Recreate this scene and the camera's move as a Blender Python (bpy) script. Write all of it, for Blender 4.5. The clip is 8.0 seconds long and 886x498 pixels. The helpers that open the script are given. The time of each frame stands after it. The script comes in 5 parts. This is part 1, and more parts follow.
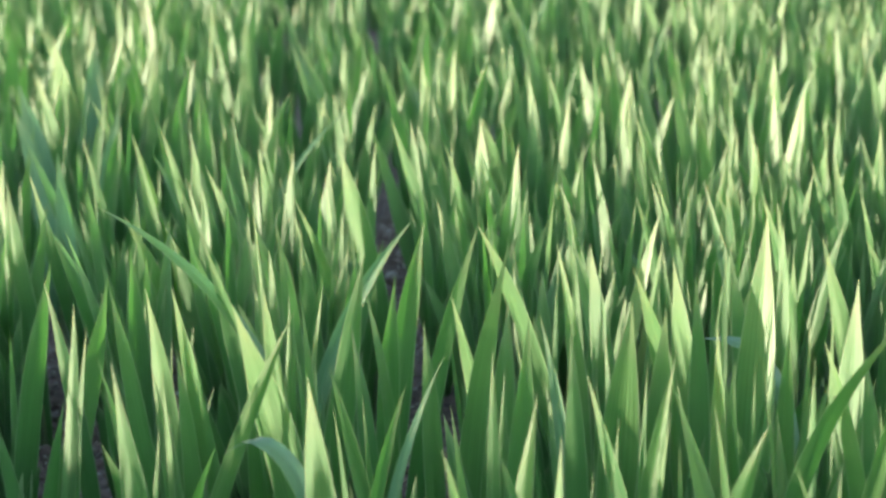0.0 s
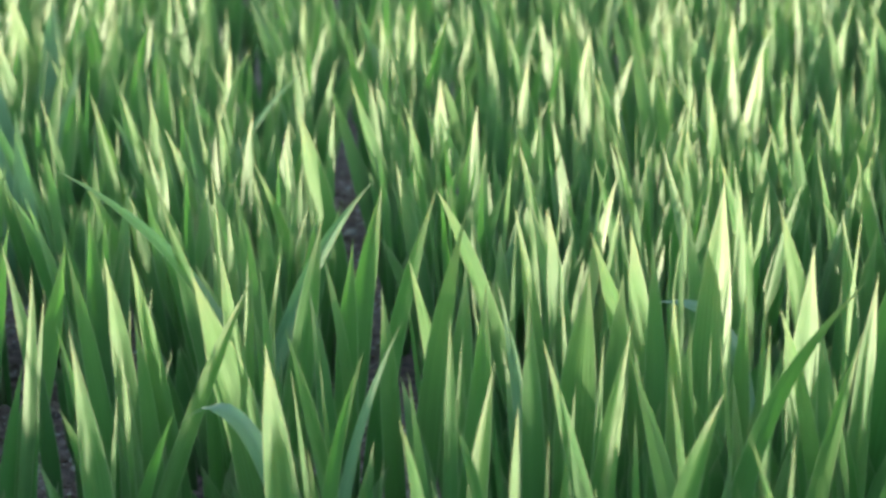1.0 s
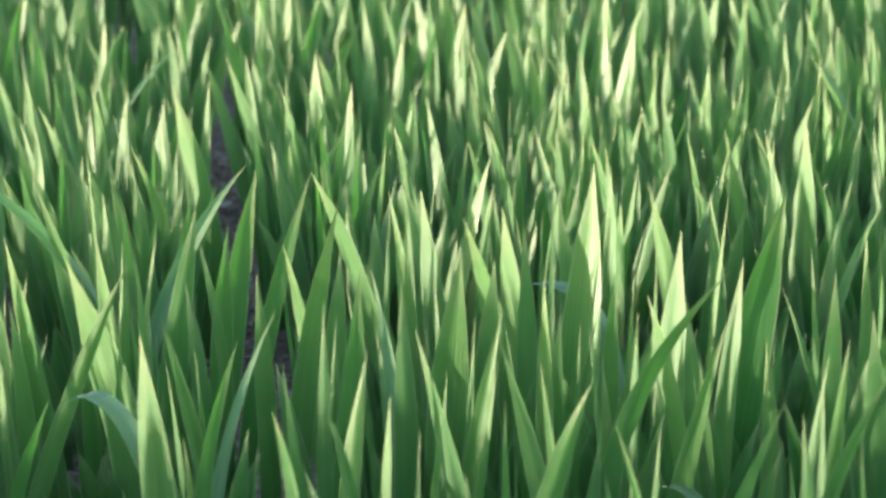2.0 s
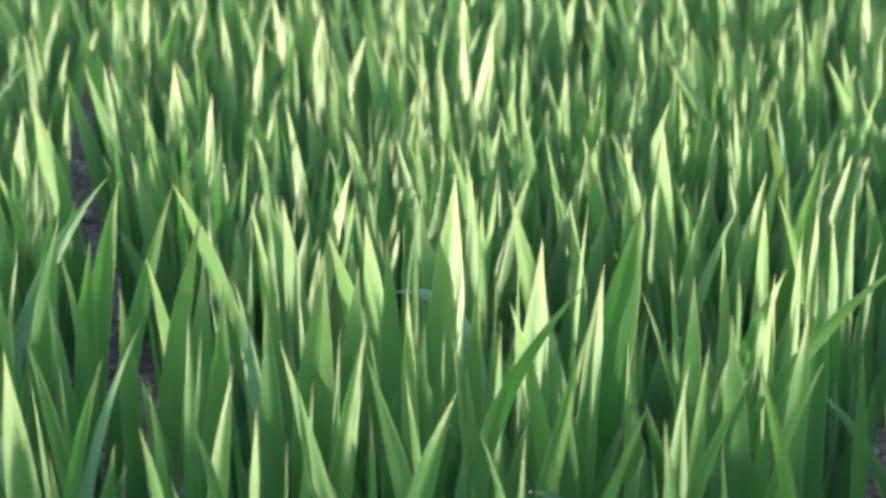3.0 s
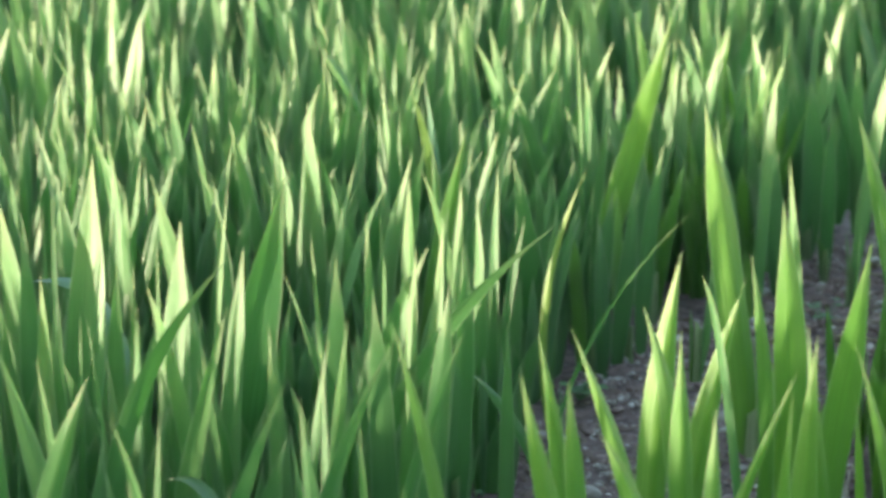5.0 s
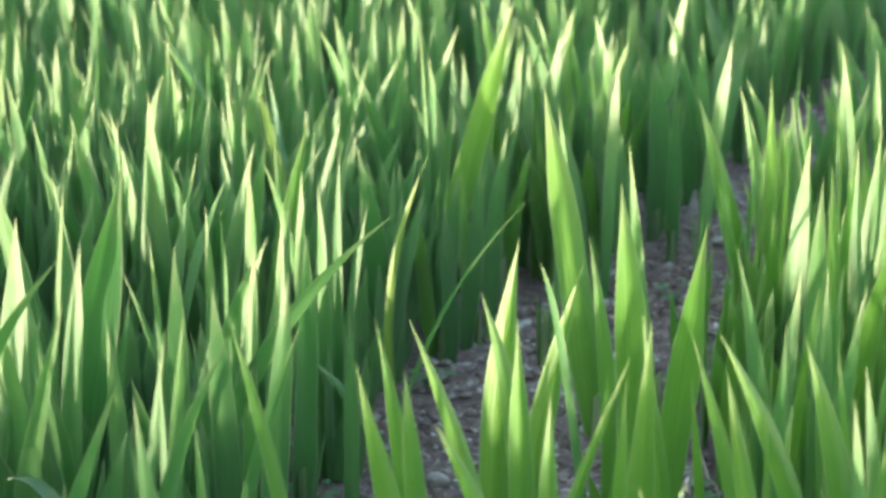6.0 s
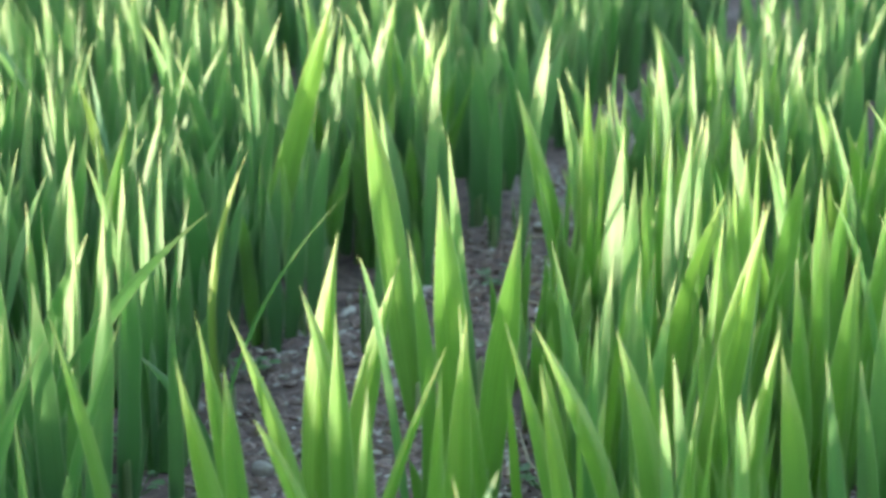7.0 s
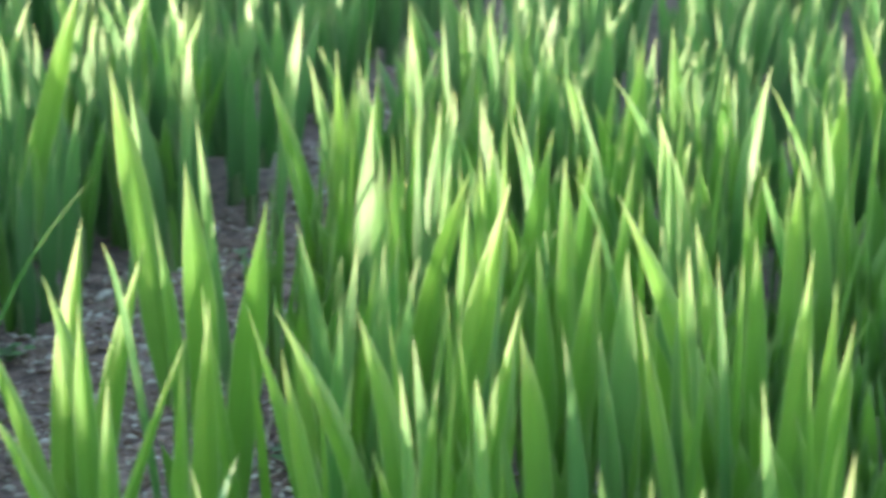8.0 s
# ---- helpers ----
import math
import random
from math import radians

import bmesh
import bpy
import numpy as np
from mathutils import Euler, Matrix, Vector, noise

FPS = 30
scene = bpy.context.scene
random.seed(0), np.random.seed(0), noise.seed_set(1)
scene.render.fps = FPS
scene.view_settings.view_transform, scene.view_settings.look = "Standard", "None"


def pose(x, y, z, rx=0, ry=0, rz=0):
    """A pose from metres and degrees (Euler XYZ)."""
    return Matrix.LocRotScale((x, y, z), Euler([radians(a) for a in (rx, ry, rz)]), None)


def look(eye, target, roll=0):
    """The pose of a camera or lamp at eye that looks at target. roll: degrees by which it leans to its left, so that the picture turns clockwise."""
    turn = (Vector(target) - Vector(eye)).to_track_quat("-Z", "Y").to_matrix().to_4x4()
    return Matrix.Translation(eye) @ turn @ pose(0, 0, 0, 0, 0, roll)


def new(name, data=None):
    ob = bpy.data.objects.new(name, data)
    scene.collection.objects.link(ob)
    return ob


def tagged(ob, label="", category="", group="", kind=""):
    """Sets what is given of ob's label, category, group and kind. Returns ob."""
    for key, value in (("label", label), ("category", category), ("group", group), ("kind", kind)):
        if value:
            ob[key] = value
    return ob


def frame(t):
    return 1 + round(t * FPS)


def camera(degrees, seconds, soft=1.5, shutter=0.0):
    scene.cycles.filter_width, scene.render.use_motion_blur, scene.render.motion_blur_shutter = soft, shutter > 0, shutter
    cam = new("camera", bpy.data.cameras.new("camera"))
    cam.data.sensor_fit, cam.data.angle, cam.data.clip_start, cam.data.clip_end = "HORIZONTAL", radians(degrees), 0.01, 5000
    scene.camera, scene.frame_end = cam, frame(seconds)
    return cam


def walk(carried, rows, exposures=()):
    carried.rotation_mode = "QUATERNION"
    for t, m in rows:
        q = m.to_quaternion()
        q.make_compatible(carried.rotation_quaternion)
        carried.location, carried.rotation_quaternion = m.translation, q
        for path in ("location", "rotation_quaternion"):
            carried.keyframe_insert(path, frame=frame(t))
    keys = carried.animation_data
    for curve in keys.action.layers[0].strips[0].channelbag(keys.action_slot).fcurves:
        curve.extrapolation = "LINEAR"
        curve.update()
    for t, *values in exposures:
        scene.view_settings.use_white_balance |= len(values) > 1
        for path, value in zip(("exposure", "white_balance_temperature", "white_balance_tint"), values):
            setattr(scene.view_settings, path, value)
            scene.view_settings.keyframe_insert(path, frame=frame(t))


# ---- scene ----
cam = camera(22, 8.0, soft=3.0, shutter=0.4)


def aim(x, y, z, yaw, pitch, roll):
    a, b = radians(yaw), radians(pitch)
    return look((x, y, z), (x - math.sin(a), y + math.cos(a), z + math.tan(b)), roll)


PATH = [
    (0.0, aim(0.0155, 0.0268, 0.6596, -0.03, -12.45, -1.12)),
    (0.5, aim(0.0186, 0.0226, 0.6668, -0.24, -13.08, -1.01)),
    (1.0, aim(0.0181, 0.0257, 0.6730, -1.01, -13.79, -0.86)),
    (1.5, aim(0.0233, 0.0169, 0.6872, -2.55, -14.57, -0.72)),
    (1.7, aim(0.0231, 0.0145, 0.6930, -3.22, -14.84, -0.45)),
    (2.8, aim(0.0200, 0.0040, 0.7110, -6.82, -15.06, -0.20)),
    (3.0, aim(0.0198, 0.0034, 0.7123, -7.75, -15.06, -0.18)),
    (3.5, aim(0.0271, 0.0086, 0.7162, -9.69, -15.30, 0.04)),
    (4.0, aim(0.0402, 0.0127, 0.7008, -11.24, -15.01, 0.16)),
    (4.5, aim(0.0486, 0.0147, 0.6976, -13.16, -15.14, 0.22)),
    (5.0, aim(0.0532, 0.0163, 0.6952, -16.02, -15.12, 0.47)),
    (5.2, aim(0.0618, 0.0234, 0.6963, -16.78, -15.30, 0.29)),
    (6.3, aim(0.0738, 0.0028, 0.7053, -20.61, -15.84, 0.42)),
    (6.5, aim(0.0735, -0.0026, 0.7215, -21.47, -16.25, 0.65)),
    (7.0, aim(0.0761, -0.0145, 0.7161, -23.77, -16.03, 0.59)),
    (7.5, aim(0.0903, -0.0258, 0.7344, -25.78, -16.67, 0.74)),
    (8.0, aim(0.0961, -0.0331, 0.7297, -29.50, -16.76, 0.98)),
]
walk(cam, PATH, exposures=[(0, 2.42, 6250, 10), (3.5, 2.56, 6300, 10), (5, 2.64, 6350, 10), (6.5, 2.88, 6400, 9), (8, 2.92, 6400, 8)])
cam.data.dof.use_dof = True
cam.data.dof.focus_distance = 1.75
cam.data.dof.aperture_fstop = 11

# ---- sky and sun ----
SUN_AZ, SUN_EL = 248, 3.3
w = bpy.data.worlds.new("sky")
scene.world = w
w.use_nodes = True
bg = w.node_tree.nodes["Background"]
sky = w.node_tree.nodes.new("ShaderNodeTexSky")
sky.sky_type, sky.sun_disc = "NISHITA", False
sky.sun_elevation, sky.sun_rotation = radians(SUN_EL), radians(SUN_AZ)
sky.dust_density, sky.air_density = 0.3, 1.0
w.node_tree.links.new(sky.outputs[0], bg.inputs[0])
bg.inputs[1].default_value = 0.198
sun = new("sun", bpy.data.lights.new("sun", "SUN"))
sun.data.energy, sun.data.angle, sun.data.color = 2.75, radians(0.5), (1, 0.86, 0.6)
SUN_DIR = Vector((math.sin(radians(SUN_AZ)) * math.cos(radians(SUN_EL)), math.cos(radians(SUN_AZ)) * math.cos(radians(SUN_EL)), math.sin(radians(SUN_EL))))
sun.matrix_world = look(SUN_DIR * 20, (0, 0, 0))


# ---- materials ----
class Nodes:
    def __init__(self, name):
        self.m = bpy.data.materials.new(name)
        self.m.use_nodes = True
        self.t = self.m.node_tree
        self.bsdf = self.t.nodes["Principled BSDF"]
        self.out = self.t.nodes["Material Output"]

    def add(self, kind):
        return self.t.nodes.new(kind)

    def link(self, a, b):
        self.t.links.new(a, b)

    def math(self, op, a, b):
        n = self.add("ShaderNodeMath")
        n.operation = op
        for i, v in enumerate((a, b)):
            if isinstance(v, (int, float)):
                n.inputs[i].default_value = v
            else:
                self.link(v, n.inputs[i])
        return n.outputs[0]

    def ramp(self, fac, *stops):
        n = self.add("ShaderNodeValToRGB")
        e = n.color_ramp.elements
        while len(e) < len(stops):
            e.new(0.5)
        for el, (p, c) in zip(e, stops):
            el.position, el.color = p, (*c, 1)
        self.link(fac, n.inputs[0])
        return n.outputs[0]

    def mix(self, fac, a, b, blend="MIX"):
        n = self.add("ShaderNodeMix")
        n.data_type, n.blend_type = "RGBA", blend
        for i, v in ((0, fac), (6, a), (7, b)):
            if isinstance(v, (int, float)):
                n.inputs[i].default_value = v
            elif isinstance(v, tuple):
                n.inputs[i].default_value = (*v, 1)
            else:
                self.link(v, n.inputs[i])
        return n.outputs[2]

    def noise(self, vec, scale, detail=3):
        n = self.add("ShaderNodeTexNoise")
        n.inputs["Scale"].default_value, n.inputs["Detail"].default_value = scale, detail
        if vec is not None:
            self.link(vec, n.inputs["Vector"])
        return n.outputs[0]


def leaf_material(name, dark, mid, pale, through_col, gloss=0.46, coat=0.8):
    g = Nodes(name)
    uv = g.add("ShaderNodeUVMap")
    geo = g.add("ShaderNodeNewGeometry")
    obj = g.add("ShaderNodeObjectInfo")
    rnd = g.math("FRACT", g.math("ADD", geo.outputs["Random Per Island"], obj.outputs["Random"]), 0)
    stretch = g.add("ShaderNodeMapping")
    stretch.inputs["Scale"].default_value = (34, 1.6, 1)
    g.link(uv.outputs[0], stretch.inputs[0])
    off = g.add("ShaderNodeCombineXYZ")
    g.link(g.math("MULTIPLY", rnd, 37.0), off.inputs[1])
    g.link(off.outputs[0], stretch.inputs["Location"])
    vein = g.noise(stretch.outputs[0], 1.0, 2)
    # parallel ribs, about a dozen across the blade, and the paler midrib
    sep = g.add("ShaderNodeSeparateXYZ")
    g.link(uv.outputs[0], sep.inputs[0])
    wander = g.math("MULTIPLY", g.math("SUBTRACT", vein, 0.5), 3.0)
    ribs = g.math("SINE", g.math("ADD", g.math("MULTIPLY", sep.outputs[0], 52.0), wander), 0)
    ribs = g.math("ADD", g.math("MULTIPLY", ribs, 0.5), 0.5)
    mid_line = g.ramp(g.math("ABSOLUTE", g.math("SUBTRACT", sep.outputs[0], 0.5), 0), (0.0, (0.5,) * 3), (0.035, (0, 0, 0)))
    tex = g.add("ShaderNodeTexCoord")
    blotch = g.noise(tex.outputs["Object"], 38.0, 4)
    tone = g.ramp(rnd, (0.0, dark), (0.5, mid), (1.0, pale))
    col = g.mix(g.ramp(vein, (0.36, (0, 0, 0)), (0.62, (1, 1, 1))), tone, (1.5, 1.38, 1.6), "MULTIPLY")
    col = g.mix(g.ramp(blotch, (0.38, (0.25,) * 3), (0.7, (0, 0, 0))), col, dark)
    col = g.mix(g.math("MULTIPLY", ribs, 0.72), col, (0.62, 0.7, 0.58), "MULTIPLY")
    col = g.mix(mid_line, col, (1.5, 1.35, 1.5), "MULTIPLY")
    # points tinted paler and yellower, standing in for sunlit tips
    dry = g.ramp(sep.outputs[1], (0.82, (0, 0, 0)), (0.99, (0.55,) * 3))
    col = g.mix(dry, col, (0.34, 0.36, 0.22))
    # thin pale margins, their colour raised further to imitate sunlit edges
    rim = g.ramp(g.math("ABSOLUTE", g.math("SUBTRACT", sep.outputs[0], 0.5), 0), (0.46, (0, 0, 0)), (0.49, (0.55,) * 3))
    col = g.mix(rim, col, (0.5, 0.55, 0.37))
    g.link(col, g.bsdf.inputs["Base Color"])
    g.link(g.ramp(vein, (0.3, (gloss - 0.08,) * 3), (0.7, (gloss + 0.12,) * 3)), g.bsdf.inputs["Roughness"])
    g.bsdf.inputs["Specular IOR Level"].default_value = 1.0
    g.bsdf.inputs["Sheen Weight"].default_value = 0.15
    g.bsdf.inputs["Sheen Roughness"].default_value = 0.5
    # waxy skin
    g.bsdf.inputs["Coat Weight"].default_value = coat
    g.bsdf.inputs["Coat Roughness"].default_value = 0.48
    bump = g.add("ShaderNodeBump")
    bump.inputs["Strength"].default_value, bump.inputs["Distance"].default_value = 0.35, 0.0008
    g.link(g.math("ADD", vein, g.math("MULTIPLY", ribs, -0.6)), bump.inputs["Height"])
    g.link(bump.outputs[0], g.bsdf.inputs["Normal"])
    tr = g.add("ShaderNodeBsdfTranslucent")
    g.link(g.mix(0.6, col, through_col), tr.inputs[0])
    g.link(bump.outputs[0], tr.inputs[1])
    ms = g.add("ShaderNodeMixShader")
    ms.inputs[0].default_value = 0.36
    g.link(g.bsdf.outputs[0], ms.inputs[1])
    g.link(tr.outputs[0], ms.inputs[2])
    g.link(ms.outputs[0], g.out.inputs[0])
    return g.m


LEAF = leaf_material("sword_leaf", (0.036, 0.125, 0.034), (0.056, 0.165, 0.042), (0.088, 0.2, 0.05), (0.11, 0.4, 0.04))
# yellower leaf with a stronger translucent tint
YELLOW_GREEN = leaf_material("yellow_green_leaf", (0.046, 0.15, 0.02), (0.072, 0.195, 0.024), (0.106, 0.23, 0.028), (0.24, 0.6, 0.025), coat=0.55)
YELLOW = leaf_material("yellowing_leaf", (0.1, 0.2, 0.03), (0.14, 0.235, 0.034), (0.19, 0.27, 0.04), (0.26, 0.45, 0.03))
# bluish leaf tone; on two bent leaves it replaces the sky's sheen
BLUISH = leaf_material("bluish_leaf", (0.1, 0.22, 0.12), (0.14, 0.27, 0.16), (0.18, 0.32, 0.2), (0.1, 0.35, 0.08), 0.5)
SHEATH = leaf_material("leaf_sheath", (0.16, 0.26, 0.1), (0.22, 0.32, 0.13), (0.3, 0.38, 0.18), (0.3, 0.45, 0.15))
WEED = leaf_material("weed_leaf", (0.05, 0.14, 0.04), (0.07, 0.19, 0.05), (0.1, 0.22, 0.06), (0.12, 0.4, 0.03))


def soil_material():
    g = Nodes("dry_soil")
    tex = g.add("ShaderNodeTexCoord")
    p = tex.outputs["Object"]
    big, fine, grit = g.noise(p, 5.0, 5), g.noise(p, 60.0, 6), g.noise(p, 260.0, 4)
    col = g.ramp(big, (0.3, (0.14, 0.09, 0.084)), (0.55, (0.24, 0.165, 0.155)), (0.75, (0.38, 0.3, 0.29)))
    # shade of crevices painted in: low spots of the fine bump go dark
    col = g.mix(g.ramp(fine, (0.36, (0.9,) * 3), (0.58, (0, 0, 0))), col, (0.075, 0.053, 0.05))
    col = g.mix(g.ramp(grit, (0.6, (0, 0, 0)), (0.72, (0.8,) * 3)), col, (0.5, 0.46, 0.45))
    g.link(col, g.bsdf.inputs["Base Color"])
    g.bsdf.inputs["Roughness"].default_value = 0.95
    bump = g.add("ShaderNodeBump")
    bump.inputs["Strength"].default_value, bump.inputs["Distance"].default_value = 1.0, 0.006
    g.link(g.math("ADD", fine, g.math("MULTIPLY", grit, 0.5)), bump.inputs["Height"])
    g.link(bump.outputs[0], g.bsdf.inputs["Normal"])
    return g.m


def stone_material(name, a, b, rough):
    g = Nodes(name)
    tex = g.add("ShaderNodeTexCoord")
    obj = g.add("ShaderNodeObjectInfo")
    geo = g.add("ShaderNodeNewGeometry")
    rnd = g.math("FRACT", g.math("ADD", geo.outputs["Random Per Island"], obj.outputs["Random"]), 0)
    n = g.noise(tex.outputs["Object"], 180.0, 4)
    col = g.mix(g.ramp(n, (0.35, (0, 0, 0)), (0.7, (1, 1, 1))), a, b)
    col = g.mix(g.ramp(rnd, (0, (0.85,) * 3), (1, (0, 0, 0))), col, (0.12, 0.08, 0.06))
    g.link(col, g.bsdf.inputs["Base Color"])
    g.bsdf.inputs["Roughness"].default_value = rough
    bump = g.add("ShaderNodeBump")
    bump.inputs["Strength"].default_value, bump.inputs["Distance"].default_value = 0.7, 0.002
    g.link(n, bump.inputs["Height"])
    g.link(bump.outputs[0], g.bsdf.inputs["Normal"])
    return g.m


SOIL = soil_material()
STONE = stone_material("grey_stone", (0.5, 0.45, 0.42), (0.74, 0.7, 0.67), 0.8)
CLOD = stone_material("soil_clod", (0.19, 0.125, 0.115), (0.44, 0.34, 0.325), 0.95)
STRAW = stone_material("dry_straw", (0.42, 0.36, 0.27), (0.6, 0.53, 0.42), 0.75)

# ---- ground: one sheet, fine where the soil is seen, coarse out to the horizon ----
rng = random.Random(11)


def bare(x, y):
    """How far a place lies inside the bare strip between the beds (1 inside, 0 outside)."""
    best = 9.0
    for (ax, ay), (bx, by), wide in STRIP:
        dx, dy = bx - ax, by - ay
        k = min(1, max(0, ((x - ax) * dx + (y - ay) * dy) / (dx * dx + dy * dy)))
        best = min(best, math.hypot(x - ax - k * dx, y - ay - k * dy) / wide)
    return best < 1


STRIP = [
    ((0.700, 1.560), (0.800, 1.850), 0.140),
    ((0.800, 1.850), (1.020, 2.080), 0.125),
    ((1.020, 2.080), (1.270, 2.320), 0.085),
    ((1.270, 2.320), (1.600, 2.720), 0.070),
    ((1.600, 2.720), (2.100, 3.180), 0.080),
    ((1.042, 1.430), (1.110, 1.460), 0.045),
    # lanes drawn towards the camera so the small soil gaps stay visible
    ((-0.420, 2.560), (-0.260, 1.650), 0.040),
    ((-0.330, 2.830), (-0.190, 1.750), 0.030),
    ((-0.065, 3.250), (-0.020, 1.650), 0.035),
    ((0.000, 2.150), (0.020, 1.450), 0.035),
]
STONE_AT = (0.663, 1.690)


def lift(x, y):
    v = Vector((x, y, 0))
    return 0.010 * noise.noise(v * 6) + 0.007 * noise.noise(v * 22) + 0.004 * noise.noise(v * 60)


def ground():
    xs = [-60, -20, -6, -2.5] + [-1.2 + 0.02 * i for i in range(201)] + [3.6, 6, 20, 60]
    ys = [-60, -20, -6, -1.5] + [0.4 + 0.02 * i for i in range(171)] + [4.5, 7, 20, 60]
    vs = [(x, y, lift(x, y) if abs(x) < 4 and -1 < y < 4.2 else 0) for y in ys for x in xs]
    n = len(xs)
    fs = [(j * n + i, j * n + i + 1, (j + 1) * n + i + 1, (j + 1) * n + i) for j in range(len(ys) - 1) for i in range(n - 1)]
    me = bpy.data.meshes.new("ground")
    me.from_pydata(vs, [], fs)
    me.polygons.foreach_set("use_smooth", [True] * len(fs))
    me.materials.append(SOIL)
    tagged(new("ground", me), "dry crumbly brown field soil", "ground", kind="structure")


ground()


# ---- leaves ----
def blade_data(base, bow, tip, width, face, seg, cols, seed, foot=0.55, fold=0.0):
    """A sword leaf as vertices, quads and uv: a bowed midrib from base to tip, a shallow keel along it,
    widest at a third, drawn out to a fine point, turned a little on its way up."""
    r = random.Random(seed)
    twist, keel, wave = radians(r.uniform(-16, 16)), r.uniform(0.03, 0.2) * r.choice((-1, 1)), r.uniform(0, 6.3)
    keel = fold or keel
    peak, full = r.uniform(0.3, 0.42), r.uniform(2.1, 3.0)
    b, c, t = Vector(base), Vector(base) + Vector(bow), Vector(base) + Vector(tip)
    vs, uvs, fs = [], [], []
    for i in range(seg + 1):
        s = 1 - (1 - i / seg) ** 1.35
        p = (1 - s) ** 2 * b + 2 * s * (1 - s) * c + s * s * t
        d = (2 * (1 - s) * (c - b) + 2 * s * (t - c)).normalized()
        a = radians(face) + twist * (s - 0.4)
        side = Vector((math.cos(a), math.sin(a), 0))
        side = (side - d * side.dot(d)).normalized()
        up = d.cross(side)
        if s < peak:
            k = foot + (1 - foot) * math.sin(s / peak * math.pi / 2)
        else:
            q = (s - peak) / (1 - peak)
            k = max(0.0, 1 - q ** full) ** 1.15 * (1 - 0.4 * max(0.0, (q - 0.6) / 0.4) ** 1.5)
        k *= 1 + 0.035 * math.sin(wave + s * 17)
        for j in range(cols + 1):
            u = j / cols * 2 - 1
            ripple = 0.035 * math.sin(wave * 2 + s * 11 + u * 2)
            vs.append(p + side * (u * k * width / 2) + up * (k * width * (keel * (abs(u) - 0.5) + ripple)))
            uvs.append((j / cols, s))
    n = cols + 1
    for i in range(seg):
        for j in range(cols):
            fs.append((i * n + j, i * n + j + 1, (i + 1) * n + j + 1, (i + 1) * n + j))
    return vs, fs, uvs


def mesh_of(name, parts, material):
    """One mesh out of (vertices, quads, uv) pieces."""
    vs, fs, uvs = [], [], []
    for v, f, u in parts:
        n = len(vs)
        vs += v
        uvs += u
        fs += [tuple(k + n for k in q) for q in f]
    me = bpy.data.meshes.new(name)
    me.from_pydata(vs, [], fs)
    layer = me.uv_layers.new(name="UVMap")
    idx = np.empty(len(me.loops), np.int32)
    me.loops.foreach_get("vertex_index", idx)
    layer.data.foreach_set("uv", np.asarray(uvs, np.float32)[idx].ravel())
    me.polygons.foreach_set("use_smooth", [True] * len(fs))
    me.materials.append(material)
    return me


count = [100]


def plant(x, y, label="young plant with upright green sword-shaped leaves in soil"):
    ob = new("sword_leaf_plant")
    ob.location = (x, y, lift(x, y) - 0.004)
    tagged(ob, label, "plant", "plants of the bed")
    return ob


def sword(p, foot_at, bow, tip, width, face, material=None, foot=0.55, label="", fold=0.0):
    count[0] += 1
    data = blade_data((*foot_at, 0), bow, tip, width, face, 18, 6, count[0], foot, fold)
    ob = new("leaf", mesh_of("leaf", [data], material or LEAF))
    ob.parent = p
    return tagged(ob, label)


p = plant(0.752, 0.910, "slender young plant with narrow upright green leaves")
sword(p, (0.000, 0.000), (-0.004, 0.017, 0.226), (-0.017, 0.011, 0.268), 0.0093, -10)
p = plant(0.493, 1.071, "young plant with bluish-green waxy strap leaves in soil")
sword(p, (0.000, 0.000), (0.062, -0.043, 0.241), (0.079, -0.038, 0.268), 0.0075, -19, BLUISH)
p = plant(0.555, 1.100, "bright yellow-green young plant beside the bare soil strip")
sword(p, (0.000, 0.000), (-0.056, 0.032, 0.230), (-0.090, 0.033, 0.280), 0.0110, -11, YELLOW_GREEN, fold=0.27)
p = plant(0.245, 1.217, "slender young plant with narrow upright green leaves")
sword(p, (0.000, 0.000), (-0.007, 0.002, 0.194), (-0.039, 0.005, 0.278), 0.0085, -14)
p = plant(0.042, 1.255, "slender young plant with narrow upright green leaves")
sword(p, (0.000, 0.000), (-0.009, 0.006, 0.211), (-0.029, -0.000, 0.278), 0.0108, -32)
p = plant(0.083, 1.270, "slender young plant with narrow upright green leaves")
sword(p, (0.000, 0.000), (-0.018, 0.001, 0.222), (-0.038, 0.001, 0.266), 0.0099, 20)
p = plant(0.348, 1.229, "slender young plant with narrow upright green leaves")
sword(p, (0.000, 0.000), (-0.020, 0.006, 0.177), (-0.030, 0.007, 0.275), 0.0132, -3)
p = plant(0.752, 1.048)
sword(p, (0.000, 0.000), (-0.008, 0.015, 0.224), (-0.015, 0.010, 0.278), 0.0146, -76)
p = plant(0.716, 1.077, "bright yellow-green young plant beside the bare soil strip")
sword(p, (0.000, 0.000), (-0.010, -0.003, 0.197), (-0.015, 0.009, 0.280), 0.0102, -53)
sword(p, (0.017, 0.023), (-0.012, -0.005, 0.161), (0.002, -0.001, 0.265), 0.0137, -5, YELLOW_GREEN, fold=0.26)
p = plant(0.896, 0.945, "slender young plant with narrow upright green leaves")
sword(p, (0.000, 0.000), (-0.013, 0.009, 0.177), (-0.022, 0.017, 0.280), 0.0116, -68)
p = plant(0.553, 1.176, "bright yellow-green young plant beside the bare soil strip")
sword(p, (0.000, 0.000), (-0.004, -0.007, 0.156), (-0.001, 0.000, 0.267), 0.0157, 1, YELLOW_GREEN, fold=0.30)
p = plant(0.148, 1.303)
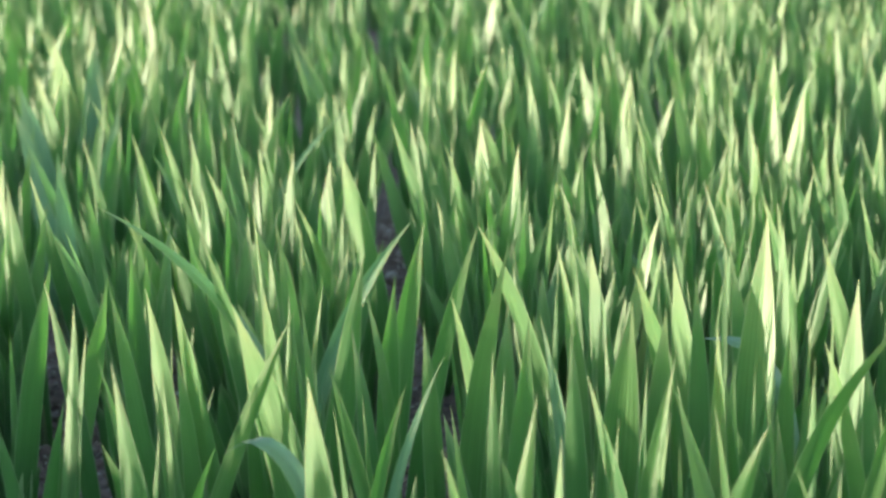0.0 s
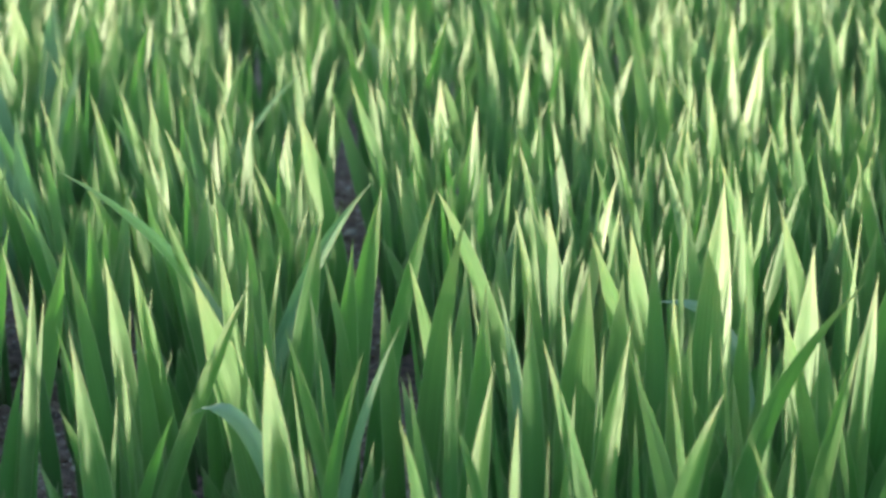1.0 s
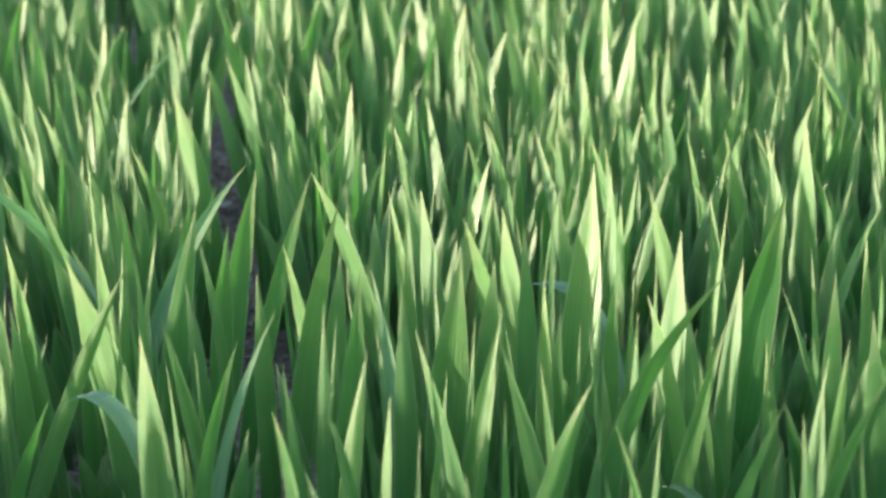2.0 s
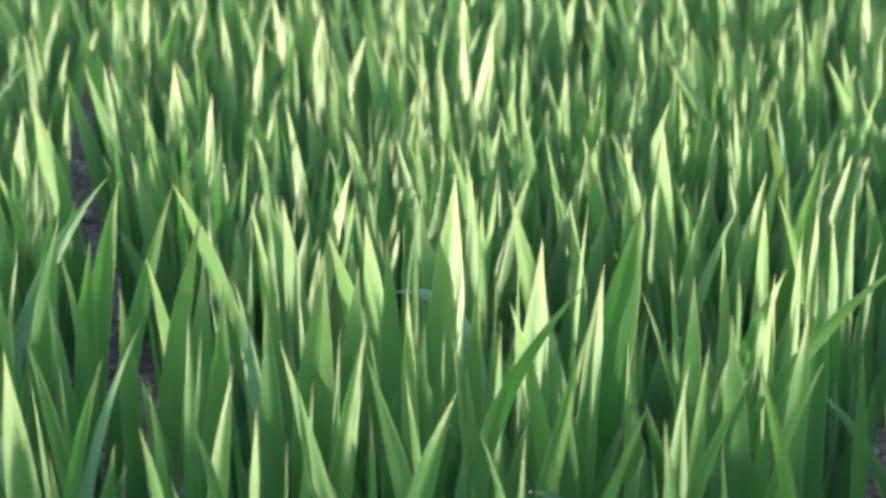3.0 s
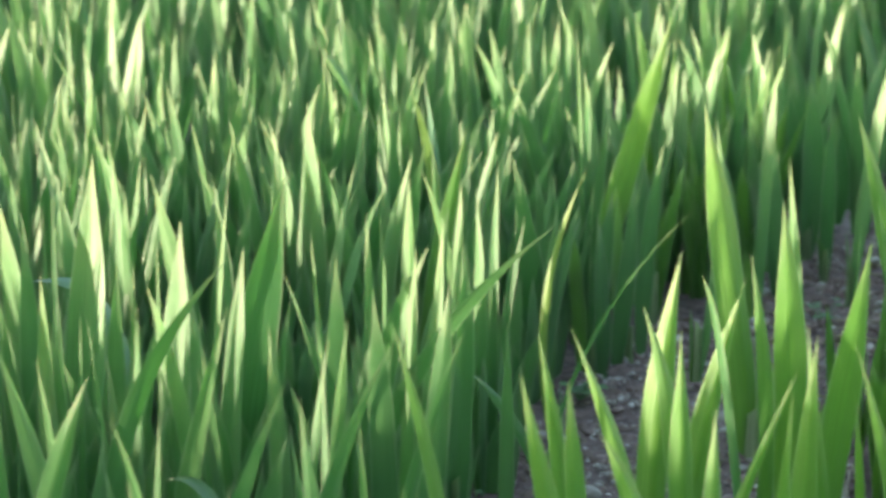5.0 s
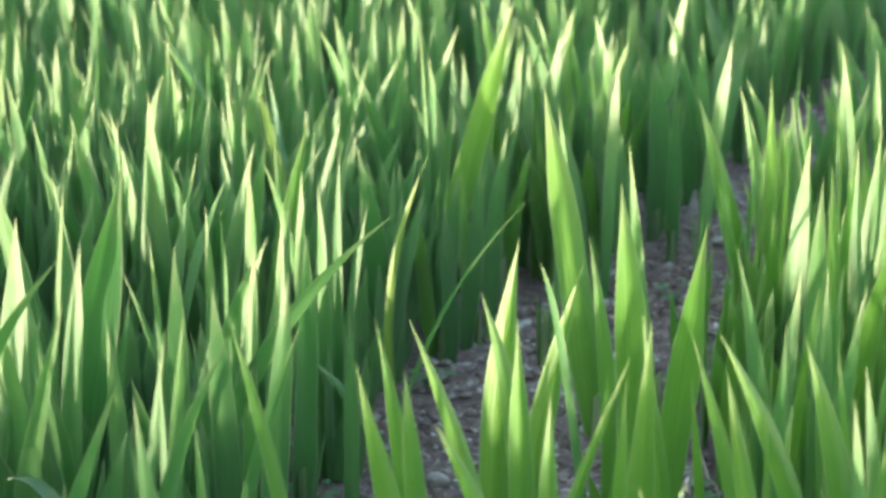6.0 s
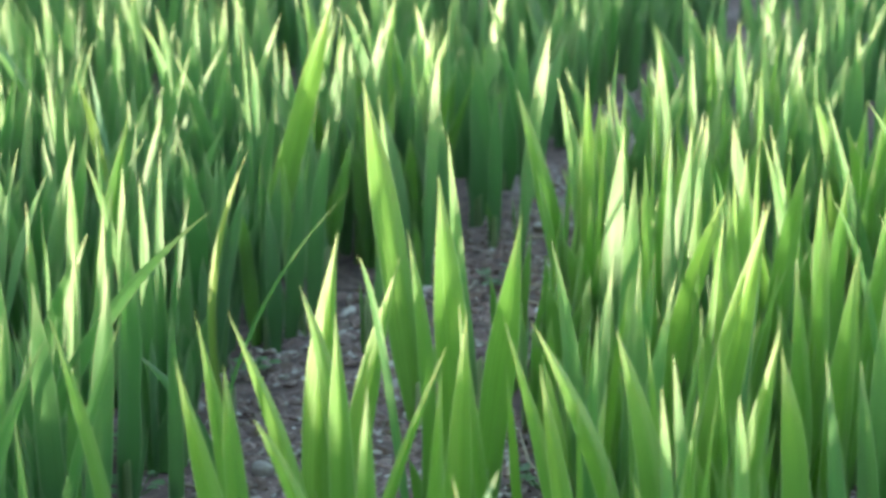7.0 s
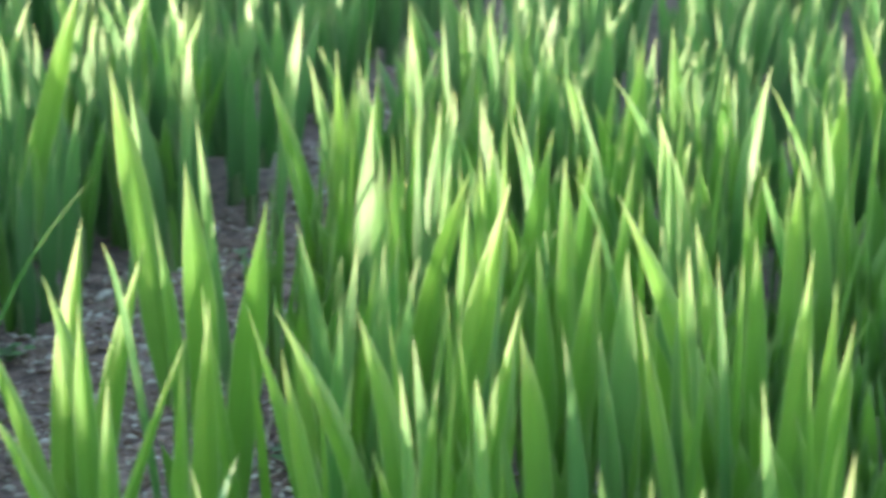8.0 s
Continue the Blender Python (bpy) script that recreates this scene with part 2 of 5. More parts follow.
sword(p, (0.000, 0.000), (0.016, -0.008, 0.182), (0.057, -0.008, 0.274), 0.0214, 18)
p = plant(0.239, 1.289)
sword(p, (0.000, 0.000), (0.031, 0.005, 0.141), (0.079, -0.017, 0.270), 0.0168, 21)
p = plant(0.513, 1.221, "bright yellow-green young plant beside the bare soil strip")
sword(p, (0.000, 0.000), (-0.029, 0.021, 0.138), (-0.060, 0.020, 0.276), 0.0186, 4, YELLOW_GREEN, fold=0.24)
sword(p, (-0.002, 0.025), (-0.017, -0.002, 0.159), (-0.023, 0.008, 0.264), 0.0157, -10, YELLOW_GREEN, fold=0.25)
sword(p, (0.036, 0.018), (0.017, -0.018, 0.141), (0.069, -0.031, 0.273), 0.0096, -8, YELLOW_GREEN, fold=0.26)
p = plant(0.595, 1.181, "bright yellow-green young plant beside the bare soil strip")
sword(p, (0.000, 0.000), (0.007, 0.008, 0.138), (0.006, -0.003, 0.276), 0.0195, 15, YELLOW_GREEN, fold=0.11)
p = plant(0.075, 1.331, "slender young plant with narrow upright green leaves")
sword(p, (0.000, 0.000), (0.004, -0.005, 0.176), (0.010, -0.001, 0.264), 0.0090, -41)
p = plant(0.704, 1.149, "bright yellow-green young plant beside the bare soil strip")
sword(p, (0.000, 0.000), (-0.025, 0.004, 0.155), (-0.041, 0.021, 0.268), 0.0150, -17, YELLOW_GREEN, fold=0.30)
p = plant(0.760, 1.125, "slender young plant with narrow upright green leaves")
sword(p, (0.000, 0.000), (-0.017, -0.003, 0.183), (-0.022, 0.013, 0.273), 0.0105, -36)
p = plant(0.346, 1.316)
sword(p, (0.000, 0.000), (-0.018, 0.011, 0.153), (0.047, -0.013, 0.280), 0.0185, 23)
p = plant(0.749, 1.182, "bright yellow-green young plant beside the bare soil strip")
sword(p, (0.000, 0.000), (-0.002, -0.000, 0.154), (-0.070, 0.035, 0.280), 0.0159, -3, YELLOW_GREEN, fold=0.33)
sword(p, (0.029, -0.002), (-0.012, 0.004, 0.168), (-0.045, 0.025, 0.274), 0.0236, -8, YELLOW_GREEN, fold=0.26)
sword(p, (-0.023, 0.032), (-0.012, 0.013, 0.142), (-0.055, 0.027, 0.277), 0.0157, 7, YELLOW_GREEN, fold=0.16)
p = plant(0.054, 1.396)
sword(p, (0.000, 0.000), (-0.002, -0.005, 0.154), (0.020, -0.001, 0.274), 0.0150, -5)
p = plant(0.452, 1.328, "bright yellow-green young plant beside the bare soil strip")
sword(p, (0.000, 0.000), (-0.012, 0.007, 0.143), (-0.052, 0.014, 0.279), 0.0145, 26, YELLOW_GREEN, fold=0.14)
p = plant(0.214, 1.395)
sword(p, (0.000, 0.000), (-0.015, 0.012, 0.142), (-0.056, 0.006, 0.278), 0.0199, 21)
p = plant(0.826, 1.142, "bright yellow-green young plant beside the bare soil strip")
sword(p, (0.000, 0.000), (0.021, -0.010, 0.138), (-0.006, 0.004, 0.271), 0.0224, -9, YELLOW_GREEN, fold=0.18)
sword(p, (0.038, -0.016), (-0.002, -0.007, 0.136), (-0.017, 0.011, 0.269), 0.0148, -12)
p = plant(0.804, 1.178, "bright yellow-green young plant beside the bare soil strip")
sword(p, (0.000, 0.000), (0.003, -0.013, 0.165), (0.026, -0.017, 0.270), 0.0164, -15, YELLOW_GREEN, fold=0.34)
p = plant(-0.035, 1.417, "sturdy young plant with a broad upright green leaf")
sword(p, (0.000, 0.000), (-0.017, 0.003, 0.152), (0.027, 0.000, 0.273), 0.0124, 20)
sword(p, (-0.020, -0.001), (-0.007, 0.001, 0.140), (-0.016, -0.001, 0.279), 0.0301, -35)
p = plant(0.164, 1.413)
sword(p, (0.000, 0.000), (-0.024, -0.005, 0.151), (-0.059, 0.004, 0.280), 0.0210, -45)
p = plant(0.364, 1.373, "slender young plant with narrow upright green leaves")
sword(p, (0.000, 0.000), (0.008, 0.010, 0.181), (0.015, -0.004, 0.276), 0.0105, -3)
sword(p, (0.025, 0.007), (0.036, -0.004, 0.184), (0.066, -0.020, 0.266), 0.0118, 17)
p = plant(0.582, 1.308, "bright yellow-green young plant beside the bare soil strip")
sword(p, (0.000, 0.000), (-0.012, -0.003, 0.148), (-0.066, 0.024, 0.280), 0.0148, 11, YELLOW_GREEN, fold=0.29)
sword(p, (0.016, 0.007), (-0.004, 0.008, 0.138), (-0.011, 0.005, 0.277), 0.0196, 5, YELLOW_GREEN, fold=0.30)
p = plant(0.650, 1.272, "bright yellow-green young plant beside the bare soil strip")
sword(p, (0.000, 0.000), (0.002, -0.007, 0.135), (0.008, -0.004, 0.270), 0.0194, -3, YELLOW_GREEN, fold=0.16)
p = plant(1.003, 1.038, "bright yellow-green young plant beside the bare soil strip")
sword(p, (0.000, 0.000), (-0.002, 0.017, 0.139), (0.001, -0.001, 0.277), 0.0187, -18, YELLOW_GREEN, fold=0.15)
p = plant(0.529, 1.356, "bright yellow-green young plant beside the bare soil strip")
sword(p, (0.000, 0.000), (0.005, 0.006, 0.136), (-0.025, 0.008, 0.267), 0.0149, 4, YELLOW_GREEN, fold=0.27)
p = plant(0.951, 1.110, "bright yellow-green young plant beside the bare soil strip")
sword(p, (0.000, 0.000), (-0.023, 0.007, 0.140), (-0.044, 0.031, 0.279), 0.0159, -4, YELLOW_GREEN, fold=0.32)
p = plant(0.742, 1.262)
sword(p, (0.000, 0.000), (-0.001, -0.008, 0.132), (0.007, -0.004, 0.264), 0.0163, 1)
p = plant(0.703, 1.289, "bright yellow-green young plant beside the bare soil strip")
sword(p, (0.000, 0.000), (-0.031, 0.001, 0.181), (-0.034, 0.016, 0.266), 0.0105, -6, YELLOW_GREEN, fold=0.27)
p = plant(0.318, 1.433, "young plant with bluish-green waxy strap leaves in soil")
sword(p, (0.000, 0.000), (0.003, 0.007, 0.163), (-0.048, 0.007, 0.150), 0.0100, -7, BLUISH)
sword(p, (-0.009, 0.021), (0.002, 0.008, 0.120), (-0.010, 0.002, 0.240), 0.0149, 4)
p = plant(0.241, 1.453)
sword(p, (0.000, 0.000), (-0.033, 0.013, 0.180), (0.076, -0.014, 0.300), 0.0194, 21)
sword(p, (0.028, -0.003), (0.010, -0.000, 0.136), (0.046, -0.009, 0.266), 0.0167, 8)
sword(p, (0.009, 0.026), (0.011, 0.004, 0.164), (0.010, -0.002, 0.262), 0.0136, -51)
p = plant(0.134, 1.473)
sword(p, (0.000, 0.000), (0.004, -0.006, 0.141), (0.034, -0.004, 0.278), 0.0158, -9)
sword(p, (0.003, -0.000), (0.007, 0.009, 0.135), (0.012, -0.001, 0.270), 0.0077, -47)
p = plant(1.028, 1.089, "bright yellow-green young plant beside the bare soil strip")
sword(p, (0.000, 0.000), (0.006, 0.009, 0.141), (0.002, -0.002, 0.282), 0.0265, 0, YELLOW_GREEN, fold=0.13)
p = plant(0.843, 1.225, "bright yellow-green young plant beside the bare soil strip")
sword(p, (0.000, 0.000), (0.002, 0.000, 0.134), (0.019, -0.012, 0.265), 0.0145, -9, YELLOW_GREEN, fold=0.30)
p = plant(-0.183, 1.474)
sword(p, (0.000, 0.000), (0.000, -0.011, 0.138), (-0.020, -0.003, 0.275), 0.0247, -20)
p = plant(0.045, 1.496, "slender young plant with narrow upright green leaves")
sword(p, (0.000, 0.000), (0.002, 0.006, 0.136), (0.003, -0.000, 0.273), 0.0110, -5)
p = plant(0.616, 1.372, "bright yellow-green young plant beside the bare soil strip")
sword(p, (0.000, 0.000), (0.006, -0.007, 0.164), (-0.031, 0.012, 0.270), 0.0172, 3, YELLOW_GREEN, fold=0.33)
p = plant(-0.030, 1.499, "young plant with bluish-green waxy strap leaves in soil")
sword(p, (0.000, 0.000), (-0.017, -0.006, 0.146), (0.047, -0.000, 0.269), 0.0096, 7, BLUISH)
sword(p, (0.008, 0.010), (-0.007, 0.005, 0.134), (-0.041, -0.002, 0.263), 0.0123, 19)
p = plant(0.934, 1.190)
sword(p, (0.000, 0.000), (-0.008, -0.006, 0.121), (-0.016, 0.011, 0.240), 0.0172, -24)
p = plant(0.313, 1.487)
sword(p, (0.000, 0.000), (-0.020, -0.004, 0.202), (-0.044, 0.008, 0.269), 0.0150, -43)
p = plant(0.202, 1.520)
sword(p, (0.000, 0.000), (0.004, 0.011, 0.148), (-0.001, 0.000, 0.280), 0.0165, -43)
sword(p, (0.012, 0.007), (-0.000, -0.005, 0.120), (-0.006, 0.001, 0.240), 0.0168, 3)
sword(p, (0.003, 0.022), (0.001, -0.007, 0.125), (0.011, -0.001, 0.250), 0.0187, 19)
p = plant(0.812, 1.302)
sword(p, (0.000, 0.000), (-0.008, -0.002, 0.139), (0.016, -0.009, 0.274), 0.0156, -5)
p = plant(0.364, 1.494)
sword(p, (0.000, 0.000), (0.001, 0.009, 0.120), (-0.011, 0.002, 0.240), 0.0174, 7)
p = plant(0.457, 1.472)
sword(p, (0.000, 0.000), (0.007, -0.007, 0.133), (0.018, -0.005, 0.265), 0.0199, 3)
sword(p, (-0.016, 0.027), (-0.003, 0.002, 0.125), (-0.012, 0.003, 0.250), 0.0198, 1)
p = plant(0.108, 1.540, "young plant with bluish-green waxy strap leaves in soil")
sword(p, (0.000, 0.000), (-0.001, -0.007, 0.139), (-0.005, 0.000, 0.277), 0.0193, 10)
sword(p, (-0.004, 0.025), (0.006, 0.008, 0.153), (-0.021, 0.001, 0.275), 0.0107, -2, BLUISH)
p = plant(-0.171, 1.535, "slender young plant with narrow upright green leaves")
sword(p, (0.000, 0.000), (-0.021, 0.006, 0.133), (-0.050, -0.008, 0.263), 0.0120, 28)
sword(p, (-0.017, 0.020), (0.034, 0.014, 0.149), (0.102, 0.007, 0.285), 0.0138, 8)
p = plant(0.681, 1.398, "slender young plant with narrow upright green leaves")
sword(p, (0.000, 0.000), (-0.025, 0.010, 0.238), (-0.041, 0.017, 0.270), 0.0091, -65)
p = plant(1.021, 1.176, "slender young plant with narrow upright green leaves")
sword(p, (0.000, 0.000), (-0.004, 0.004, 0.140), (-0.016, 0.012, 0.280), 0.0095, -65)
p = plant(0.052, 1.562)
sword(p, (0.000, 0.000), (0.015, -0.005, 0.137), (0.023, -0.001, 0.274), 0.0231, 15)
p = plant(0.262, 1.546, "slender young plant with narrow upright green leaves")
sword(p, (0.000, 0.000), (0.004, 0.010, 0.138), (0.006, -0.001, 0.276), 0.0084, -35)
p = plant(0.975, 1.235)
sword(p, (0.000, 0.000), (-0.006, 0.010, 0.139), (-0.009, 0.006, 0.279), 0.0240, -17)
p = plant(0.639, 1.440, "bright yellow-green young plant beside the bare soil strip")
sword(p, (0.000, 0.000), (0.003, -0.004, 0.138), (0.038, -0.017, 0.269), 0.0204, -10, YELLOW_GREEN, fold=0.32)
sword(p, (-0.009, 0.028), (-0.009, -0.007, 0.142), (0.014, -0.006, 0.281), 0.0243, -7, YELLOW_GREEN, fold=0.32)
p = plant(0.411, 1.533)
sword(p, (0.000, 0.000), (0.018, -0.005, 0.193), (0.149, -0.052, 0.300), 0.0166, 3)
sword(p, (0.006, -0.003), (0.006, 0.002, 0.139), (-0.046, 0.010, 0.264), 0.0078, -18)
sword(p, (-0.001, 0.024), (0.009, 0.007, 0.134), (0.005, -0.001, 0.269), 0.0187, 2)
p = plant(0.457, 1.518, "slender young plant with narrow upright green leaves")
sword(p, (0.000, 0.000), (0.000, -0.002, 0.174), (0.007, -0.002, 0.279), 0.0123, -44)
p = plant(1.023, 1.223)
sword(p, (0.000, 0.000), (-0.013, 0.007, 0.136), (-0.011, 0.008, 0.272), 0.0218, -13)
p = plant(-0.080, 1.586, "sturdy young plant with a broad upright green leaf")
sword(p, (0.000, 0.000), (-0.005, -0.003, 0.148), (-0.053, -0.005, 0.285), 0.0389, -32)
p = plant(0.331, 1.553)
sword(p, (0.000, 0.000), (0.002, -0.003, 0.151), (0.016, -0.003, 0.281), 0.0185, -44)
sword(p, (-0.006, 0.008), (-0.003, -0.003, 0.125), (-0.016, 0.003, 0.250), 0.0214, 14)
p = plant(0.880, 1.338, "bright yellow-green young plant beside the bare soil strip")
sword(p, (0.000, 0.000), (0.008, -0.002, 0.159), (0.035, -0.022, 0.315), 0.0310, -6, YELLOW_GREEN, fold=0.24)
p = plant(1.077, 1.187, "bright yellow-green young plant beside the bare soil strip")
sword(p, (0.000, 0.000), (0.002, -0.005, 0.136), (0.007, -0.006, 0.272), 0.0244, -23, YELLOW_GREEN, fold=0.28)
sword(p, (-0.009, 0.039), (-0.017, 0.021, 0.160), (-0.085, 0.057, 0.300), 0.0245, -9, YELLOW_GREEN, fold=0.19)
p = plant(0.797, 1.373)
sword(p, (0.000, 0.000), (0.009, -0.001, 0.133), (0.019, -0.010, 0.265), 0.0146, -54)
sword(p, (0.021, 0.028), (-0.003, -0.002, 0.141), (-0.027, 0.014, 0.267), 0.0155, 3)
p = plant(0.844, 1.374)
sword(p, (0.000, 0.000), (-0.007, -0.006, 0.133), (-0.001, 0.000, 0.265), 0.0168, -17)
sword(p, (-0.004, 0.019), (0.011, 0.001, 0.132), (0.020, -0.011, 0.264), 0.0167, -12)
p = plant(0.295, 1.586)
sword(p, (0.000, 0.000), (0.004, -0.007, 0.145), (0.013, -0.002, 0.290), 0.0254, -37)
p = plant(-0.168, 1.603)
sword(p, (0.000, 0.000), (0.006, 0.003, 0.126), (-0.008, -0.001, 0.250), 0.0161, 20)
p = plant(0.949, 1.321, "bright yellow-green young plant beside the bare soil strip")
sword(p, (0.000, 0.000), (0.016, 0.004, 0.133), (-0.006, 0.004, 0.265), 0.0226, 4, YELLOW_GREEN, fold=0.17)
sword(p, (0.028, -0.013), (-0.008, -0.007, 0.139), (0.006, -0.004, 0.278), 0.0280, 6, YELLOW_GREEN, fold=0.20)
p = plant(0.134, 1.621, "sturdy young plant with a broad upright green leaf")
sword(p, (0.000, 0.000), (0.002, -0.002, 0.137), (0.018, -0.002, 0.273), 0.0319, 14)
p = plant(0.749, 1.450, "bright yellow-green young plant beside the bare soil strip")
sword(p, (0.000, 0.000), (0.020, 0.003, 0.145), (0.029, -0.014, 0.290), 0.0328, 12, YELLOW_GREEN, fold=0.10)
p = plant(-0.103, 1.626)
sword(p, (0.000, 0.000), (0.033, -0.008, 0.141), (0.015, 0.001, 0.282), 0.0098, 30)
sword(p, (0.013, 0.016), (-0.017, 0.008, 0.190), (-0.025, -0.002, 0.281), 0.0190, -28)
p = plant(-0.278, 1.608, "slender young plant with narrow upright green leaves")
sword(p, (0.000, 0.000), (0.027, 0.004, 0.193), (0.029, 0.005, 0.282), 0.0116, -17)
p = plant(0.452, 1.579)
sword(p, (0.000, 0.000), (-0.017, 0.015, 0.141), (0.036, -0.010, 0.266), 0.0212, -5)
p = plant(0.027, 1.647)
sword(p, (0.000, 0.000), (-0.003, -0.002, 0.158), (0.038, -0.001, 0.310), 0.0216, 20)
sword(p, (-0.018, 0.007), (0.001, 0.001, 0.125), (-0.008, -0.000, 0.250), 0.0174, 23)
sword(p, (0.025, 0.019), (-0.001, 0.011, 0.156), (-0.031, 0.000, 0.268), 0.0156, -34)
p = plant(0.259, 1.633)
sword(p, (0.000, 0.000), (0.004, 0.011, 0.125), (0.009, -0.001, 0.250), 0.0188, 11)
p = plant(0.990, 1.334, "bright yellow-green young plant beside the bare soil strip")
sword(p, (0.000, 0.000), (0.005, -0.002, 0.132), (0.010, -0.007, 0.263), 0.0187, 3, YELLOW_GREEN, fold=0.12)
p = plant(-0.043, 1.658)
sword(p, (0.000, 0.000), (0.010, -0.009, 0.126), (-0.010, -0.000, 0.250), 0.0167, 16)
p = plant(-0.197, 1.648)
sword(p, (0.000, 0.000), (0.018, 0.001, 0.142), (-0.005, -0.001, 0.281), 0.0227, -24)
p = plant(0.347, 1.627, "sturdy young plant with a broad upright green leaf")
sword(p, (0.000, 0.000), (0.013, 0.009, 0.159), (0.045, -0.010, 0.315), 0.0383, 12)
p = plant(-0.124, 1.664)
sword(p, (0.000, 0.000), (0.002, -0.006, 0.125), (-0.005, -0.000, 0.250), 0.0206, 29)
sword(p, (-0.023, 0.006), (-0.013, 0.008, 0.142), (-0.038, -0.005, 0.281), 0.0235, -36)
p = plant(0.733, 1.505, "bright yellow-green young plant beside the bare soil strip")
sword(p, (0.000, 0.000), (0.006, -0.014, 0.134), (-0.015, 0.006, 0.265), 0.0137, 2, YELLOW_GREEN, fold=0.15)
p = plant(1.114, 1.264, "bright yellow-green young plant beside the bare soil strip")
sword(p, (0.000, 0.000), (0.001, 0.010, 0.131), (-0.011, 0.009, 0.262), 0.0205, -13, YELLOW_GREEN, fold=0.14)
sword(p, (-0.005, 0.028), (-0.011, -0.001, 0.135), (-0.032, 0.023, 0.267), 0.0218, -26, YELLOW_GREEN, fold=0.34)
p = plant(0.555, 1.587, "slender young plant with narrow upright green leaves")
sword(p, (0.000, 0.000), (0.005, 0.006, 0.100), (0.000, -0.000, 0.200), 0.0128, -2)
p = plant(0.171, 1.675)
sword(p, (0.000, 0.000), (0.002, 0.002, 0.125), (0.011, -0.001, 0.250), 0.0212, 9)
sword(p, (0.033, 0.006), (-0.004, 0.009, 0.167), (-0.046, 0.004, 0.278), 0.0230, -46)
sword(p, (0.035, 0.022), (0.006, 0.000, 0.135), (-0.000, 0.000, 0.270), 0.0204, 19)
p = plant(0.491, 1.616, "slender young plant with narrow upright green leaves")
sword(p, (0.000, 0.000), (0.011, -0.012, 0.138), (0.020, -0.006, 0.276), 0.0128, -42)
p = plant(-0.204, 1.695)
sword(p, (0.000, 0.000), (-0.007, 0.009, 0.139), (-0.031, -0.005, 0.276), 0.0175, 26)
p = plant(0.460, 1.650, "slender young plant with narrow upright green leaves")
sword(p, (0.000, 0.000), (0.008, -0.000, 0.136), (0.001, -0.000, 0.271), 0.0119, -38)
p = plant(-0.019, 1.720)
sword(p, (0.000, 0.000), (0.012, -0.000, 0.160), (0.064, -0.001, 0.310), 0.0177, 17)
sword(p, (-0.010, 0.001), (0.016, -0.010, 0.135), (-0.017, -0.001, 0.265), 0.0093, 10)
sword(p, (-0.011, 0.026), (-0.006, 0.005, 0.132), (0.009, 0.000, 0.263), 0.0217, 27)
p = plant(0.051, 1.719)
sword(p, (0.000, 0.000), (0.008, -0.011, 0.125), (0.015, -0.000, 0.250), 0.0215, 25)
p = plant(0.529, 1.639)
sword(p, (0.000, 0.000), (0.008, -0.001, 0.125), (0.008, -0.002, 0.250), 0.0215, 14)
p = plant(1.013, 1.394, "bright yellow-green young plant beside the bare soil strip")
sword(p, (0.000, 0.000), (0.010, 0.007, 0.132), (-0.001, 0.001, 0.264), 0.0203, 4, YELLOW_GREEN, fold=0.14)
p = plant(0.777, 1.550, "bright yellow-green young plant beside the bare soil strip")
sword(p, (0.000, 0.000), (-0.002, -0.012, 0.146), (-0.014, 0.006, 0.290), 0.0289, 0, YELLOW_GREEN, fold=0.15)
p = plant(-0.080, 1.730)
sword(p, (0.000, 0.000), (0.009, -0.011, 0.144), (0.036, 0.001, 0.285), 0.0226, 15)
p = plant(0.964, 1.440)
sword(p, (0.000, 0.000), (0.005, -0.010, 0.144), (0.017, -0.010, 0.278), 0.0141, -65)
p = plant(0.245, 1.719, "sturdy young plant with a broad upright green leaf")
sword(p, (0.000, 0.000), (0.008, -0.008, 0.157), (0.018, -0.003, 0.315), 0.0386, -37)
p = plant(1.098, 1.352)
sword(p, (0.000, 0.000), (-0.008, 0.001, 0.125), (-0.017, 0.012, 0.250), 0.0198, -16)
sword(p, (-0.007, 0.032), (-0.021, 0.021, 0.237), (-0.057, 0.038, 0.279), 0.0072, -67)
p = plant(0.612, 1.638, "slender young plant with narrow upright green leaves")
sword(p, (0.000, 0.000), (-0.013, -0.008, 0.088), (-0.070, 0.021, 0.140), 0.0095, -7)
sword(p, (-0.008, 0.021), (0.021, -0.002, 0.172), (0.114, -0.048, 0.271), 0.0038, 1)
p = plant(0.203, 1.754)
sword(p, (0.000, 0.000), (0.011, 0.006, 0.138), (-0.008, 0.001, 0.275), 0.0271, -43)
p = plant(0.936, 1.499, "bright yellow-green young plant beside the bare soil strip")
sword(p, (0.000, 0.000), (0.006, 0.009, 0.140), (0.039, -0.023, 0.272), 0.0279, 9, YELLOW_GREEN, fold=0.14)
sword(p, (-0.013, 0.039), (-0.003, -0.010, 0.140), (0.003, -0.001, 0.281), 0.0181, -14)
p = plant(0.993, 1.483, "bright yellow-green young plant beside the bare soil strip")
sword(p, (0.000, 0.000), (-0.009, -0.006, 0.141), (-0.020, 0.012, 0.281), 0.0193, 8, YELLOW_GREEN, fold=0.18)
p = plant(0.124, 1.784)
sword(p, (0.000, 0.000), (0.006, -0.008, 0.160), (-0.018, 0.001, 0.279), 0.0198, -41)
p = plant(-0.319, 1.767)
sword(p, (0.000, 0.000), (0.048, 0.010, 0.129), (0.071, 0.011, 0.265), 0.0274, 37)
p = plant(-0.266, 1.776)
sword(p, (0.000, 0.000), (-0.002, -0.012, 0.133), (-0.032, -0.006, 0.263), 0.0167, -16)
p = plant(0.553, 1.725)
